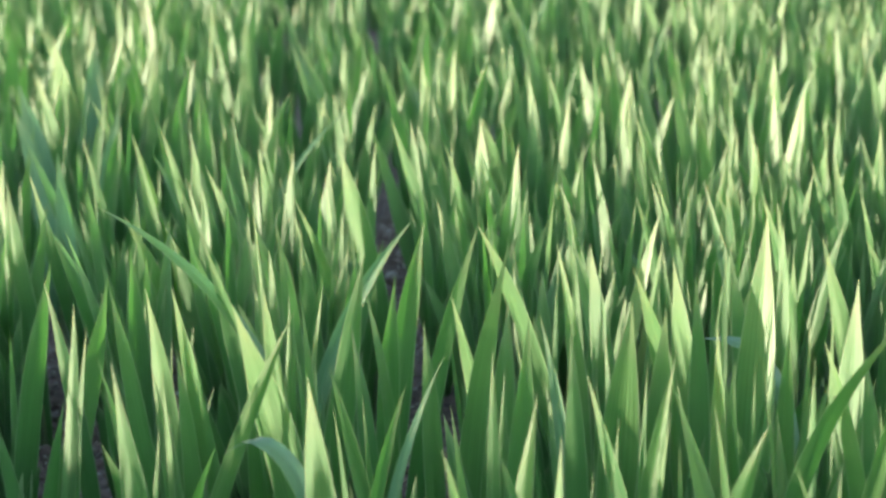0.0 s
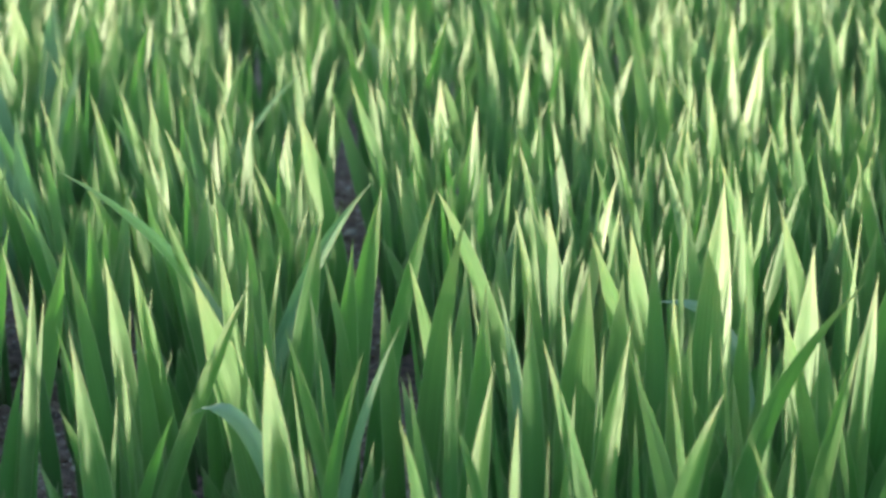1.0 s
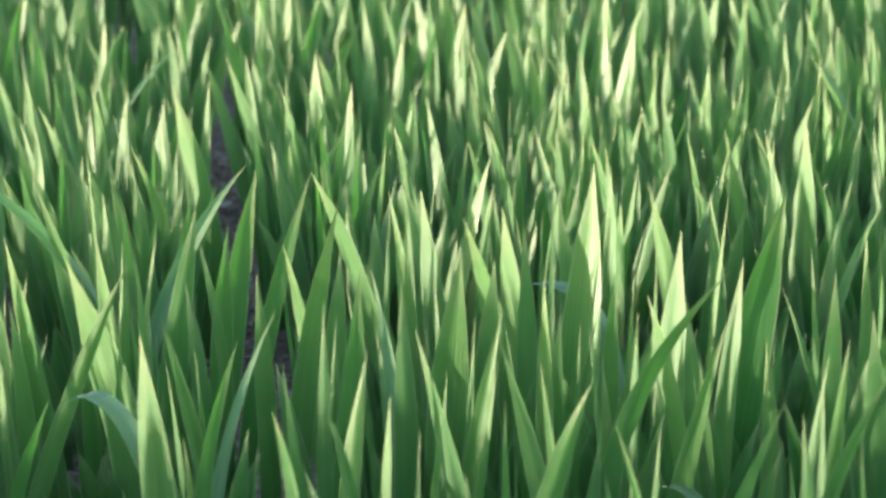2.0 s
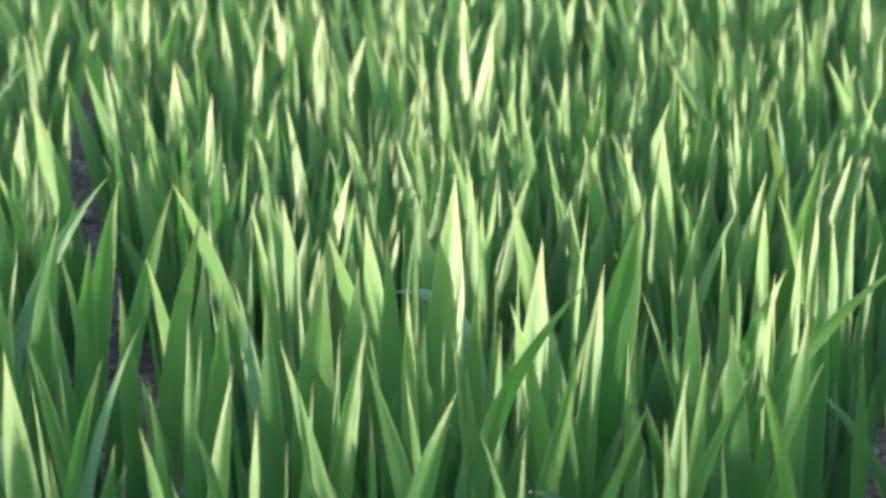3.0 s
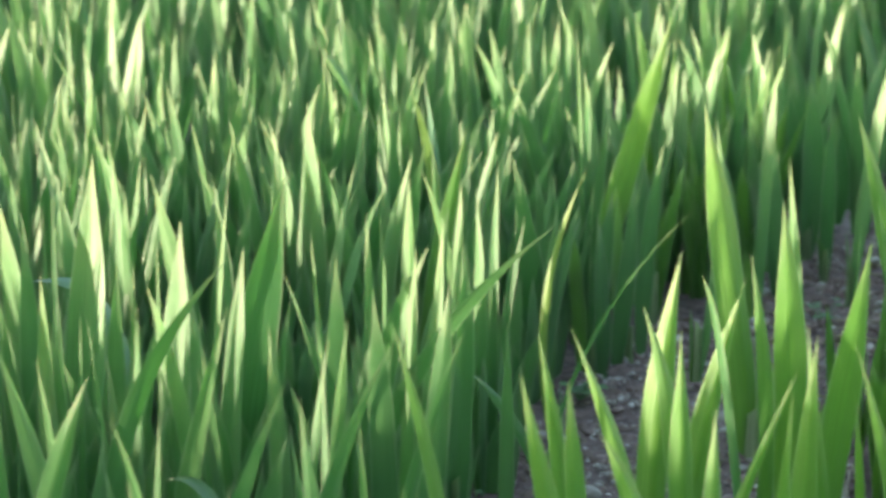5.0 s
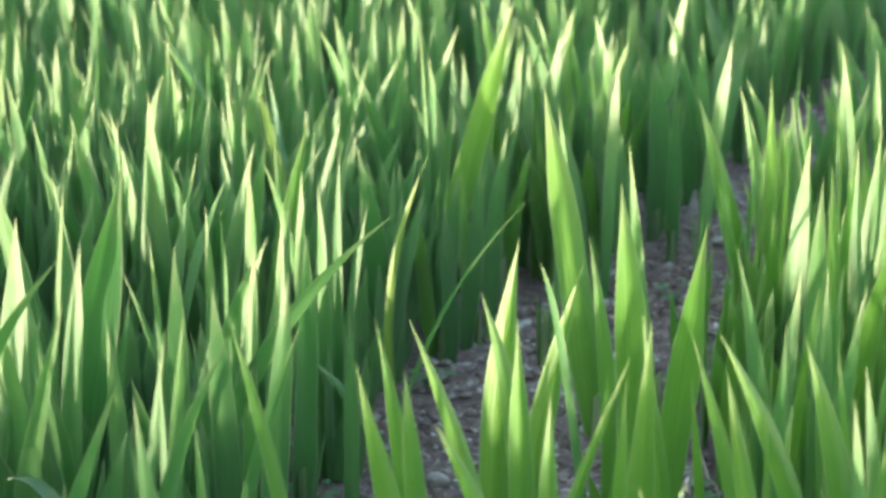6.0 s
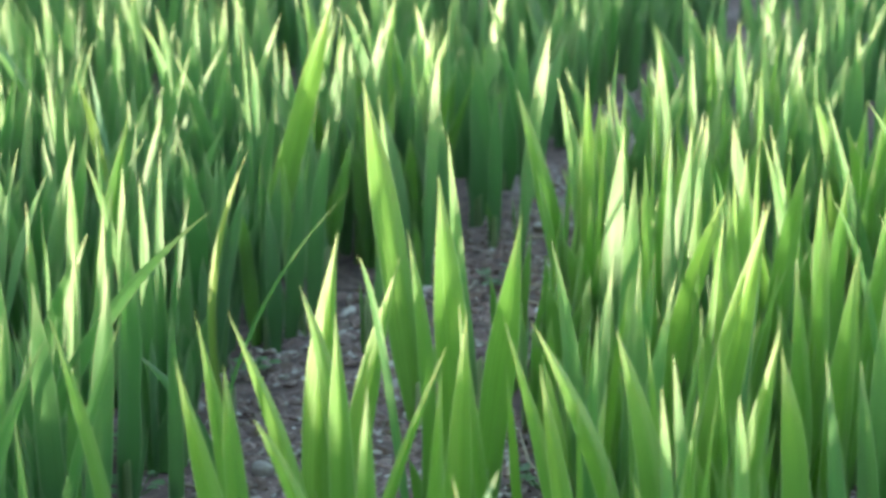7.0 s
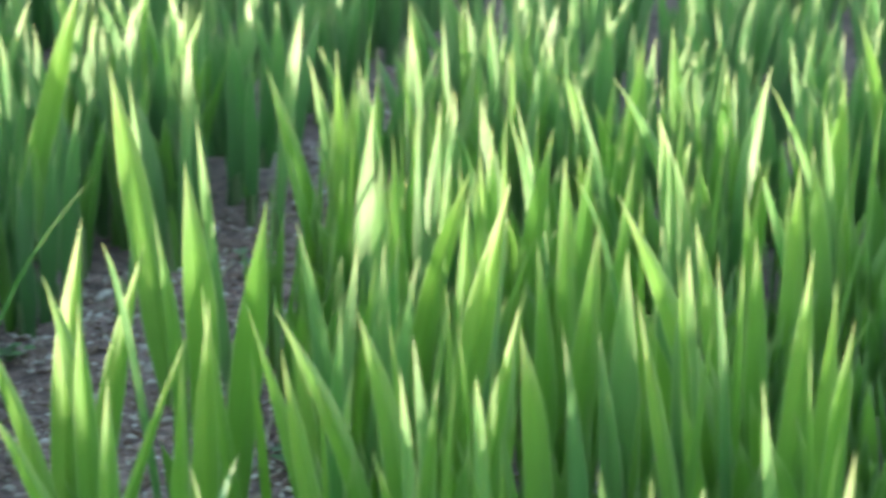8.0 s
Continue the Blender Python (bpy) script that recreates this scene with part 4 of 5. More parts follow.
p = plant(0.990, 2.273)
sword(p, (0.000, 0.000), (-0.003, -0.004, 0.148), (0.016, -0.007, 0.270), 0.0253, -58)
p = plant(0.279, 2.487)
sword(p, (0.000, 0.000), (-0.015, 0.002, 0.135), (-0.049, 0.004, 0.267), 0.0226, -35)
sword(p, (-0.021, 0.033), (-0.007, 0.001, 0.139), (-0.021, 0.002, 0.277), 0.0184, -40)
p = plant(1.131, 2.239)
sword(p, (0.000, 0.000), (0.005, 0.007, 0.102), (0.000, -0.000, 0.205), 0.0177, -0)
p = plant(0.807, 2.377)
sword(p, (0.000, 0.000), (0.008, 0.010, 0.142), (-0.023, 0.007, 0.279), 0.0188, -49)
p = plant(1.066, 2.278, "sturdy young plant with a broad upright green leaf")
sword(p, (0.000, 0.000), (0.003, -0.009, 0.172), (-0.014, 0.006, 0.281), 0.0336, -67)
p = plant(0.970, 2.334)
sword(p, (0.000, 0.000), (0.032, -0.016, 0.167), (0.066, -0.028, 0.277), 0.0175, -46)
p = plant(0.756, 2.431)
sword(p, (0.000, 0.000), (-0.003, -0.003, 0.133), (-0.003, 0.001, 0.266), 0.0217, -39)
p = plant(1.077, 2.328)
sword(p, (0.000, 0.000), (0.005, 0.010, 0.132), (0.014, -0.006, 0.262), 0.0272, -62)
p = plant(1.399, 2.165)
sword(p, (0.000, 0.000), (-0.007, -0.003, 0.134), (-0.027, 0.016, 0.265), 0.0178, -54)
p = plant(-0.202, 2.569, "young plant with bluish-green waxy strap leaves in soil")
sword(p, (0.000, 0.000), (-0.001, -0.000, 0.180), (0.127, 0.005, 0.271), 0.0089, 6, BLUISH)
p = plant(0.860, 2.431)
sword(p, (0.000, 0.000), (0.012, -0.003, 0.153), (0.018, -0.006, 0.280), 0.0165, -23)
sword(p, (-0.012, 0.018), (-0.001, 0.007, 0.148), (0.003, -0.001, 0.277), 0.0166, -21)
p = plant(0.705, 2.491)
sword(p, (0.000, 0.000), (-0.009, 0.002, 0.134), (-0.030, 0.008, 0.267), 0.0165, -54)
p = plant(0.455, 2.555)
sword(p, (0.000, 0.000), (0.009, 0.001, 0.132), (0.008, -0.001, 0.264), 0.0168, -34)
p = plant(1.162, 2.354)
sword(p, (0.000, 0.000), (0.010, -0.001, 0.113), (-0.004, 0.002, 0.226), 0.0269, -8)
p = plant(0.613, 2.547)
sword(p, (0.000, 0.000), (-0.009, 0.000, 0.140), (-0.016, 0.004, 0.281), 0.0192, -42)
p = plant(0.150, 2.633)
sword(p, (0.000, 0.000), (-0.001, -0.006, 0.137), (0.017, -0.001, 0.273), 0.0177, -31)
p = plant(-0.207, 2.643)
sword(p, (0.000, 0.000), (0.003, -0.010, 0.184), (0.051, 0.003, 0.277), 0.0196, -39)
sword(p, (0.010, 0.004), (0.008, -0.005, 0.140), (0.017, 0.001, 0.280), 0.0174, -22)
p = plant(0.713, 2.551)
sword(p, (0.000, 0.000), (0.006, 0.010, 0.139), (-0.014, 0.004, 0.277), 0.0174, -49)
p = plant(0.385, 2.625)
sword(p, (0.000, 0.000), (0.011, -0.009, 0.140), (0.016, -0.002, 0.281), 0.0269, -51)
p = plant(1.137, 2.424)
sword(p, (0.000, 0.000), (-0.051, 0.009, 0.135), (-0.086, 0.035, 0.264), 0.0225, -51)
p = plant(-0.261, 2.661)
sword(p, (0.000, 0.000), (0.012, 0.001, 0.180), (-0.001, -0.000, 0.273), 0.0195, -23)
p = plant(-0.415, 2.642, "young plant with bluish-green waxy strap leaves in soil")
sword(p, (0.000, 0.000), (0.030, -0.003, 0.139), (0.062, 0.009, 0.276), 0.0277, 13, BLUISH)
p = plant(0.416, 2.666)
sword(p, (0.000, 0.000), (0.011, -0.013, 0.133), (0.027, -0.004, 0.266), 0.0266, -36)
p = plant(0.306, 2.672)
sword(p, (0.000, 0.000), (0.003, 0.011, 0.138), (0.015, -0.002, 0.276), 0.0232, -48)
p = plant(0.799, 2.606)
sword(p, (0.000, 0.000), (-0.028, -0.002, 0.133), (-0.013, 0.004, 0.266), 0.0213, -57)
p = plant(1.260, 2.486, "sturdy young plant with a broad upright green leaf")
sword(p, (0.000, 0.000), (0.007, -0.011, 0.105), (0.019, -0.009, 0.211), 0.0307, 1)
p = plant(0.223, 2.772)
sword(p, (0.000, 0.000), (0.004, 0.010, 0.139), (0.027, -0.002, 0.276), 0.0235, -45)
p = plant(0.849, 2.677, "sturdy young plant with a broad upright green leaf")
sword(p, (0.000, 0.000), (-0.003, -0.006, 0.132), (-0.004, 0.001, 0.264), 0.0312, -58)
p = plant(-0.446, 2.801, "young plant with bluish-green waxy strap leaves in soil")
sword(p, (0.000, 0.000), (-0.020, -0.004, 0.137), (-0.053, -0.010, 0.272), 0.0301, 24, BLUISH)
p = plant(-0.451, 2.850, "sturdy young plant with a broad upright green leaf")
sword(p, (0.000, 0.000), (-0.001, -0.006, 0.142), (-0.033, -0.006, 0.279), 0.0357, -31)
p = plant(0.426, 2.877, "sturdy young plant with a broad upright green leaf")
sword(p, (0.000, 0.000), (0.013, -0.013, 0.138), (0.012, -0.002, 0.277), 0.0371, -51)
p = plant(-0.002, 2.964)
sword(p, (0.000, 0.000), (0.006, -0.008, 0.138), (-0.005, -0.000, 0.275), 0.0194, -25)
sword(p, (0.012, 0.004), (0.017, -0.009, 0.140), (0.028, -0.000, 0.281), 0.0258, -38)
p = plant(-0.388, 2.954)
sword(p, (0.000, 0.000), (0.061, 0.018, 0.157), (0.089, 0.010, 0.277), 0.0196, -29)
p = plant(0.027, 2.998, "sturdy young plant with a broad upright green leaf")
sword(p, (0.000, 0.000), (0.022, -0.010, 0.136), (0.055, -0.001, 0.269), 0.0315, -34)
p = plant(0.288, 3.065, "sturdy young plant with a broad upright green leaf")
sword(p, (0.000, 0.000), (-0.025, -0.006, 0.132), (-0.051, 0.004, 0.264), 0.0340, -41)
p = plant(-0.092, 3.184)
sword(p, (0.000, 0.000), (-0.040, -0.002, 0.138), (-0.098, -0.006, 0.270), 0.0288, 15)
p = plant(-0.503, 3.190, "young plant with bluish-green waxy strap leaves in soil")
sword(p, (0.000, 0.000), (0.038, -0.003, 0.136), (0.039, 0.006, 0.277), 0.0377, 23, BLUISH)
sword(p, (0.020, 0.022), (-0.012, -0.005, 0.140), (-0.042, -0.007, 0.277), 0.0360, -27)
# two small bent leaves, sky sheen painted in as a bluish tone
p = plant(-0.034, 1.454)
sword(p, (-0.007, 0.014), (-0.030, -0.004, 0.275), (-0.092, -0.008, 0.212), 0.0150, 31, BLUISH)
p = plant(0.298, 1.770)
sword(p, (0.000, 0.000), (0.010, 0.000, 0.240), (-0.100, 0.010, 0.192), 0.0135, 19, BLUISH)
# ---- plants further off ----
p = plant(-0.264, 2.441)
sword(p, (0.000, 0.000), (-0.017, -0.002, 0.137), (-0.050, -0.007, 0.268), 0.0171, -1, YELLOW_GREEN)
p = plant(-0.159, 2.468)
sword(p, (0.000, 0.000), (0.004, 0.000, 0.159), (0.016, 0.001, 0.253), 0.0163, 18, YELLOW_GREEN)
p = plant(0.075, 2.499)
sword(p, (0.000, 0.000), (-0.005, 0.000, 0.131), (-0.014, 0.000, 0.263), 0.0216, -39)
p = plant(1.719, 1.843)
sword(p, (0.000, 0.000), (-0.001, 0.001, 0.140), (-0.033, 0.028, 0.272), 0.0275, -3, YELLOW_GREEN)
p = plant(0.288, 2.493)
sword(p, (0.000, 0.000), (-0.032, 0.003, 0.185), (-0.054, 0.005, 0.269), 0.0162, 4)
p = plant(0.723, 2.390)
sword(p, (0.000, 0.000), (0.017, -0.005, 0.203), (0.018, -0.005, 0.268), 0.0161, -9)
p = plant(0.693, 2.412)
sword(p, (0.000, 0.000), (-0.043, 0.010, 0.224), (-0.090, 0.021, 0.260), 0.0142, 16)
p = plant(1.295, 2.170)
sword(p, (0.000, 0.000), (0.019, -0.011, 0.147), (-0.001, 0.000, 0.262), 0.0161, -14, YELLOW_GREEN)
p = plant(1.378, 2.123)
sword(p, (0.000, 0.000), (0.011, -0.007, 0.147), (-0.007, 0.004, 0.277), 0.0165, -2)
p = plant(0.915, 2.382)
sword(p, (0.000, 0.000), (0.034, -0.014, 0.137), (0.073, -0.029, 0.272), 0.0269, -6)
p = plant(0.382, 2.521)
sword(p, (0.000, 0.000), (0.019, -0.003, 0.186), (0.037, -0.006, 0.288), 0.0234, -51)
p = plant(1.054, 2.335)
sword(p, (0.000, 0.000), (-0.030, 0.012, 0.208), (-0.057, 0.022, 0.265), 0.0194, -50)
p = plant(-0.415, 2.532)
sword(p, (0.000, 0.000), (-0.007, -0.001, 0.200), (-0.042, -0.008, 0.285), 0.0262, 26, BLUISH)
p = plant(-0.390, 2.548)
sword(p, (0.000, 0.000), (0.036, 0.005, 0.218), (0.048, 0.007, 0.255), 0.0168, 19)
p = plant(0.672, 2.490)
sword(p, (0.000, 0.000), (-0.020, 0.005, 0.225), (-0.028, 0.007, 0.289), 0.0166, -7)
p = plant(1.448, 2.164)
sword(p, (0.000, 0.000), (-0.009, 0.005, 0.143), (-0.015, 0.009, 0.269), 0.0190, 0)
p = plant(0.317, 2.583)
sword(p, (0.000, 0.000), (-0.015, 0.002, 0.228), (-0.040, 0.004, 0.293), 0.0176, 13)
p = plant(-0.206, 2.599)
sword(p, (0.000, 0.000), (0.023, 0.002, 0.248), (0.053, 0.003, 0.283), 0.0145, 17)
p = plant(1.115, 2.368)
sword(p, (0.000, 0.000), (-0.013, 0.006, 0.140), (0.002, -0.001, 0.253), 0.0225, -1)
p = plant(-0.266, 2.606)
sword(p, (0.000, 0.000), (0.020, 0.002, 0.207), (0.010, 0.001, 0.284), 0.0187, 33)
p = plant(0.854, 2.478)
sword(p, (0.000, 0.000), (-0.013, 0.004, 0.155), (-0.032, 0.010, 0.247), 0.0192, 11)
p = plant(1.434, 2.226)
sword(p, (0.000, 0.000), (-0.009, 0.005, 0.141), (-0.032, 0.019, 0.252), 0.0176, -9, YELLOW_GREEN)
p = plant(1.544, 2.167)
sword(p, (0.000, 0.000), (0.011, -0.007, 0.123), (0.009, -0.006, 0.247), 0.0295, -14)
p = plant(1.074, 2.447)
sword(p, (0.000, 0.000), (0.006, -0.002, 0.217), (0.018, -0.008, 0.267), 0.0168, -12, YELLOW_GREEN)
p = plant(1.041, 2.471)
sword(p, (0.000, 0.000), (-0.029, 0.011, 0.186), (-0.047, 0.018, 0.275), 0.0146, -8, YELLOW_GREEN)
p = plant(-0.202, 2.695)
sword(p, (0.000, 0.000), (0.013, 0.001, 0.167), (0.020, 0.001, 0.280), 0.0205, -29)
p = plant(0.663, 2.633)
sword(p, (0.000, 0.000), (-0.015, 0.004, 0.170), (-0.019, 0.004, 0.246), 0.0186, 7)
p = plant(0.842, 2.586)
sword(p, (0.000, 0.000), (-0.023, 0.007, 0.191), (-0.024, 0.007, 0.282), 0.0203, -8)
p = plant(0.008, 2.734)
sword(p, (0.000, 0.000), (-0.017, -0.000, 0.163), (-0.007, -0.000, 0.277), 0.0166, 27)
p = plant(0.309, 2.778)
sword(p, (0.000, 0.000), (-0.027, 0.002, 0.184), (-0.053, 0.005, 0.279), 0.0204, 24)
p = plant(0.044, 2.837)
sword(p, (0.000, 0.000), (0.034, -0.001, 0.168), (0.080, -0.003, 0.247), 0.0170, 23)
p = plant(-0.336, 2.817)
sword(p, (0.000, 0.000), (0.024, 0.003, 0.227), (0.048, 0.005, 0.288), 0.0181, 29)
p = plant(0.031, 2.871)
sword(p, (0.000, 0.000), (0.011, -0.000, 0.168), (0.052, -0.001, 0.284), 0.0229, 29)
p = plant(0.367, 2.869)
sword(p, (0.000, 0.000), (-0.004, 0.000, 0.189), (-0.008, 0.001, 0.287), 0.0172, -14)
p = plant(0.329, 2.903)
sword(p, (0.000, 0.000), (-0.016, 0.002, 0.199), (-0.044, 0.004, 0.287), 0.0178, 9)
p = plant(0.384, 2.932)
sword(p, (0.000, 0.000), (-0.078, 0.008, 0.248), (-0.060, 0.006, 0.271), 0.0165, 9)
p = plant(-0.093, 2.968)
sword(p, (0.000, 0.000), (-0.006, -0.000, 0.161), (-0.077, -0.005, 0.300), 0.0223, 14)
p = plant(0.429, 2.980)
sword(p, (0.000, 0.000), (0.028, -0.004, 0.174), (0.021, -0.003, 0.268), 0.0232, 9)
p = plant(0.161, 3.036)
sword(p, (0.000, 0.000), (0.000, -0.000, 0.128), (0.023, -0.001, 0.254), 0.0249, 23)
p = plant(0.271, 3.036)
sword(p, (0.000, 0.000), (-0.008, 0.001, 0.159), (-0.038, 0.003, 0.268), 0.0246, -36)
p = plant(-0.484, 3.008)
sword(p, (0.000, 0.000), (-0.006, -0.001, 0.130), (-0.031, -0.006, 0.257), 0.0299, -31)
p = plant(-0.035, 3.050)
sword(p, (0.000, 0.000), (0.003, 0.000, 0.162), (0.020, 0.000, 0.260), 0.0183, 11)
p = plant(0.007, 3.179)
sword(p, (0.000, 0.000), (0.017, -0.000, 0.128), (0.029, -0.000, 0.246), 0.0213, 17)
p = plant(-0.110, 3.212)
sword(p, (0.000, 0.000), (0.018, 0.001, 0.170), (0.019, 0.001, 0.283), 0.0222, 7)
p = plant(0.190, 3.286)
sword(p, (0.000, 0.000), (-0.036, 0.001, 0.220), (-0.064, 0.002, 0.286), 0.0236, 25)
p = plant(-0.520, 3.356)
sword(p, (0.000, 0.000), (0.027, 0.004, 0.136), (0.031, 0.005, 0.274), 0.0292, -28)
p = plant(-0.641, 3.417)
sword(p, (0.000, 0.000), (0.013, 0.002, 0.154), (0.026, 0.005, 0.277), 0.0269, 37)
p = plant(0.616, 3.434)
sword(p, (0.000, 0.000), (-0.001, 0.000, 0.126), (-0.015, 0.003, 0.252), 0.0345, 23, YELLOW_GREEN)
p = plant(-0.113, 3.501)
sword(p, (0.000, 0.000), (-0.009, -0.000, 0.183), (-0.030, -0.001, 0.259), 0.0216, 19)
sword(p, (-0.011, 0.019), (-0.013, -0.001, 0.180), (-0.045, -0.002, 0.258), 0.0246, 27)
p = plant(-0.538, 3.465)
sword(p, (0.000, 0.000), (-0.006, -0.001, 0.127), (-0.030, -0.005, 0.251), 0.0316, -30)
p = plant(0.631, 3.471)
sword(p, (0.000, 0.000), (-0.004, 0.001, 0.124), (0.005, -0.001, 0.247), 0.0265, 0)
p = plant(-0.280, 3.520)
sword(p, (0.000, 0.000), (0.020, 0.002, 0.165), (-0.002, -0.000, 0.268), 0.0231, 16)
p = plant(0.306, 3.601)
sword(p, (0.000, 0.000), (0.003, -0.000, 0.149), (-0.009, 0.001, 0.256), 0.0280, 23)


def sheath(p, tall, r):
    """The flattened pale tube out of which the leaves of a plant rise."""
    feet = [ob.data.vertices[3].co for ob in p.children]
    c = sum(feet, Vector()) / len(feet)
    a, h, wide = r.uniform(0, 3.1), tall * r.uniform(0.16, 0.26), r.uniform(0.007, 0.01)
    vs, uvs, fs = [], [], []
    for i in range(6):
        k = 1 - 0.25 * i / 5
        for j in range(9):
            b = 2 * math.pi * j / 8
            u, v = math.cos(b) * wide * k, math.sin(b) * 0.0035 * k
            vs.append(Vector((c.x + u * math.cos(a) - v * math.sin(a), c.y + u * math.sin(a) + v * math.cos(a), -0.005 + h * i / 5 * (1 - 0.12 * math.cos(b)))))
            uvs.append((j / 8, i / 8))
    for i in range(5):
        for j in range(8):
            fs.append((i * 9 + j, i * 9 + j + 1, (i + 1) * 9 + j + 1, (i + 1) * 9 + j))
    ob = new("sheath", mesh_of("sheath", [(vs, fs, uvs)], SHEATH))
    ob.parent = p
    tagged(ob, "pale green flattened leaf sheath at the base")


def in_sightline(x, y):
    """Sector between camera and bare strip, thinned to keep the soil in sight."""
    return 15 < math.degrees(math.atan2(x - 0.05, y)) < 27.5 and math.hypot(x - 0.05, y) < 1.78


def inner_leaves():
    for p in [o for o in scene.objects if o.name.startswith("sword_leaf_plant")]:
        tall = max(v.co.z for ob in p.children for v in ob.data.vertices)
        count[0] += 1
        r = random.Random(count[0])
        sheath(p, tall, r)
        # shorter, fewer leaves where they would hide the soil from the camera
        kept_clear = bare(p.location.x, p.location.y) or in_sightline(p.location.x, p.location.y)
        back = p.location.normalized() * (0 if kept_clear else 0.035)
        for v, f, u in fan(r, tall * (0.35 if kept_clear else 0.8), 12, 4, 0.012 if kept_clear else 0.017, 1 if kept_clear else 2):
            piece = ([q + Vector((back.x, back.y, 0)) for q in v], f, u)
            ob = new("leaf", mesh_of("leaf", [piece], YELLOW_GREEN if p.location.x > 0.4 * p.location.y else LEAF))
            ob.parent = p
        if not kept_clear:
            # a narrow, barely unfurled leaf
            x, y, h = r.uniform(-0.03, 0.03), r.uniform(0, 0.03), tall * r.uniform(0.82, 1.0)
            lean = r.uniform(-0.03, 0.03)
            data = blade_data((x, y, 0), (lean * 0.3, 0, h * 0.55), (lean, r.uniform(-0.01, 0.01), h), r.uniform(0.005, 0.009), r.uniform(-50, 15), 14, 4, r.random(), 0.6)
            ob = new("leaf", mesh_of("leaf", [data], YELLOW_GREEN if p.location.x > 0.4 * p.location.y else LEAF))
            ob.parent = p


# ---- the low inner leaves and the plants between ----
def fan(r, tall, seg, cols, wide, n, turned=14):
    """The leaves of one plant as blade pieces about the origin."""
    out = []
    face = r.gauss(turned, 30)
    for k in range(n):
        h = tall * (r.uniform(0.85, 1.0) if k == 0 else r.uniform(0.5, 0.92))
        a = radians(face + r.uniform(-25, 25))
        lean = h * r.uniform(-0.26, 0.26)
        tip = (math.cos(a) * lean + r.uniform(-0.15, 0.15) * h * 0.5, math.sin(a) * lean + r.uniform(-0.15, 0.15) * h * 0.5, h)
        bow = (tip[0] * r.uniform(0.1, 0.5), tip[1] * r.uniform(0.1, 0.5), h * r.uniform(0.5, 0.62))
        foot = (math.cos(a) * r.uniform(-0.008, 0.008), math.sin(a) * r.uniform(-0.008, 0.008), -0.003)
        out.append(blade_data(foot, bow, tip, wide * r.uniform(0.7, 1.1), math.degrees(a) + r.uniform(-35, 35), seg, cols, r.random(), 0.6))
    return out


inner_leaves()


def fill():
    # the bed beyond and around, uncountable
    far, near, low, yellow_green = [], [], [], []
    inner = [
        (1.1, 1.5, -16, 50, 320, 0.125, 10, 4, low), (1.5, 2.0, -16, 50, 560, 0.15, 10, 4, low), (2.0, 2.5, -16, 50, 420, 0.21, 10, 4, low), (1.95, 2.45, -13, 17, 260, 0.265, 10, 4, far), (2.4, 4.0, -17, 52, 1250, 0.275, 10, 2, far), (4.0, 7.0, -17, 53, 2500, 0.275, 6, 2, far),
    ]
    # plants added around the viewpoint, mostly out of view, to shade the bed
    rim = [
        (0.3, 0.8, -60, 0, 240, 0.28, 8, 2, near), (0.8, 0.97, -60, 0, 130, 0.31, 8, 2, near), (0.3, 0.95, 0, 95, 650, 0.295, 8, 2, near), (0.95, 1.12, -60, 95, 520, 0.27, 8, 2, near), (0.3, 2.4, 95, 300, 3200, 0.29, 6, 2, near), (1.1, 3.2, -60, -16, 2200, 0.26, 6, 2, near),
        (1.1, 3.0, 52, 95, 900, 0.26, 6, 2, near), (0.8, 1.03, -62, -14.5, 190, 0.325, 8, 2, near),
    ]
    for d0, d1, a0, a1, n, tall, seg, cols, bag in inner + rim:
        for _ in range(n):
            d, a = math.sqrt(rng.uniform(d0 * d0, d1 * d1)), radians(rng.uniform(a0, a1))
            x, y = 0.04 + d * math.sin(a), d * math.cos(a)
            # no low fill on the strip or in the camera's sightline to it
            if bare(x, y) or (bag is low and in_sightline(x, y)):
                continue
            for v, f, u in fan(rng, tall * (rng.uniform(0.86, 1.1) * (0.88 if math.degrees(a) > 27 else 1) if bag is far else rng.uniform(0.75, 1.15)), seg, cols, 0.019 if bag is far else 0.021, 3, -14 - math.degrees(a) if bag is far and a > 0.05 else 14):
                into = yellow_green if bag is low and math.degrees(a) > 21 + 7 * noise.noise(Vector((x * 2, y * 2, 3))) else bag
                into.append(([q + Vector((x, y, lift(x, y) - 0.003)) for q in v], f, u))
    tagged(new("crop_bed", mesh_of("crop_bed", yellow_green, YELLOW_GREEN)), "bright yellow-green sword-leaved plants beside the bare strip", "crop", kind="stuff")
    for bag, words in ((low, "short inner green leaves low in the bed"), (far, "dense bed of green sword-leaved plants further off"), (near, "bed of green sword-leaved plants added around the viewpoint for shade")):
        tagged(new("crop_bed", mesh_of("crop_bed", bag, LEAF)), words, "crop", kind="stuff")


fill()


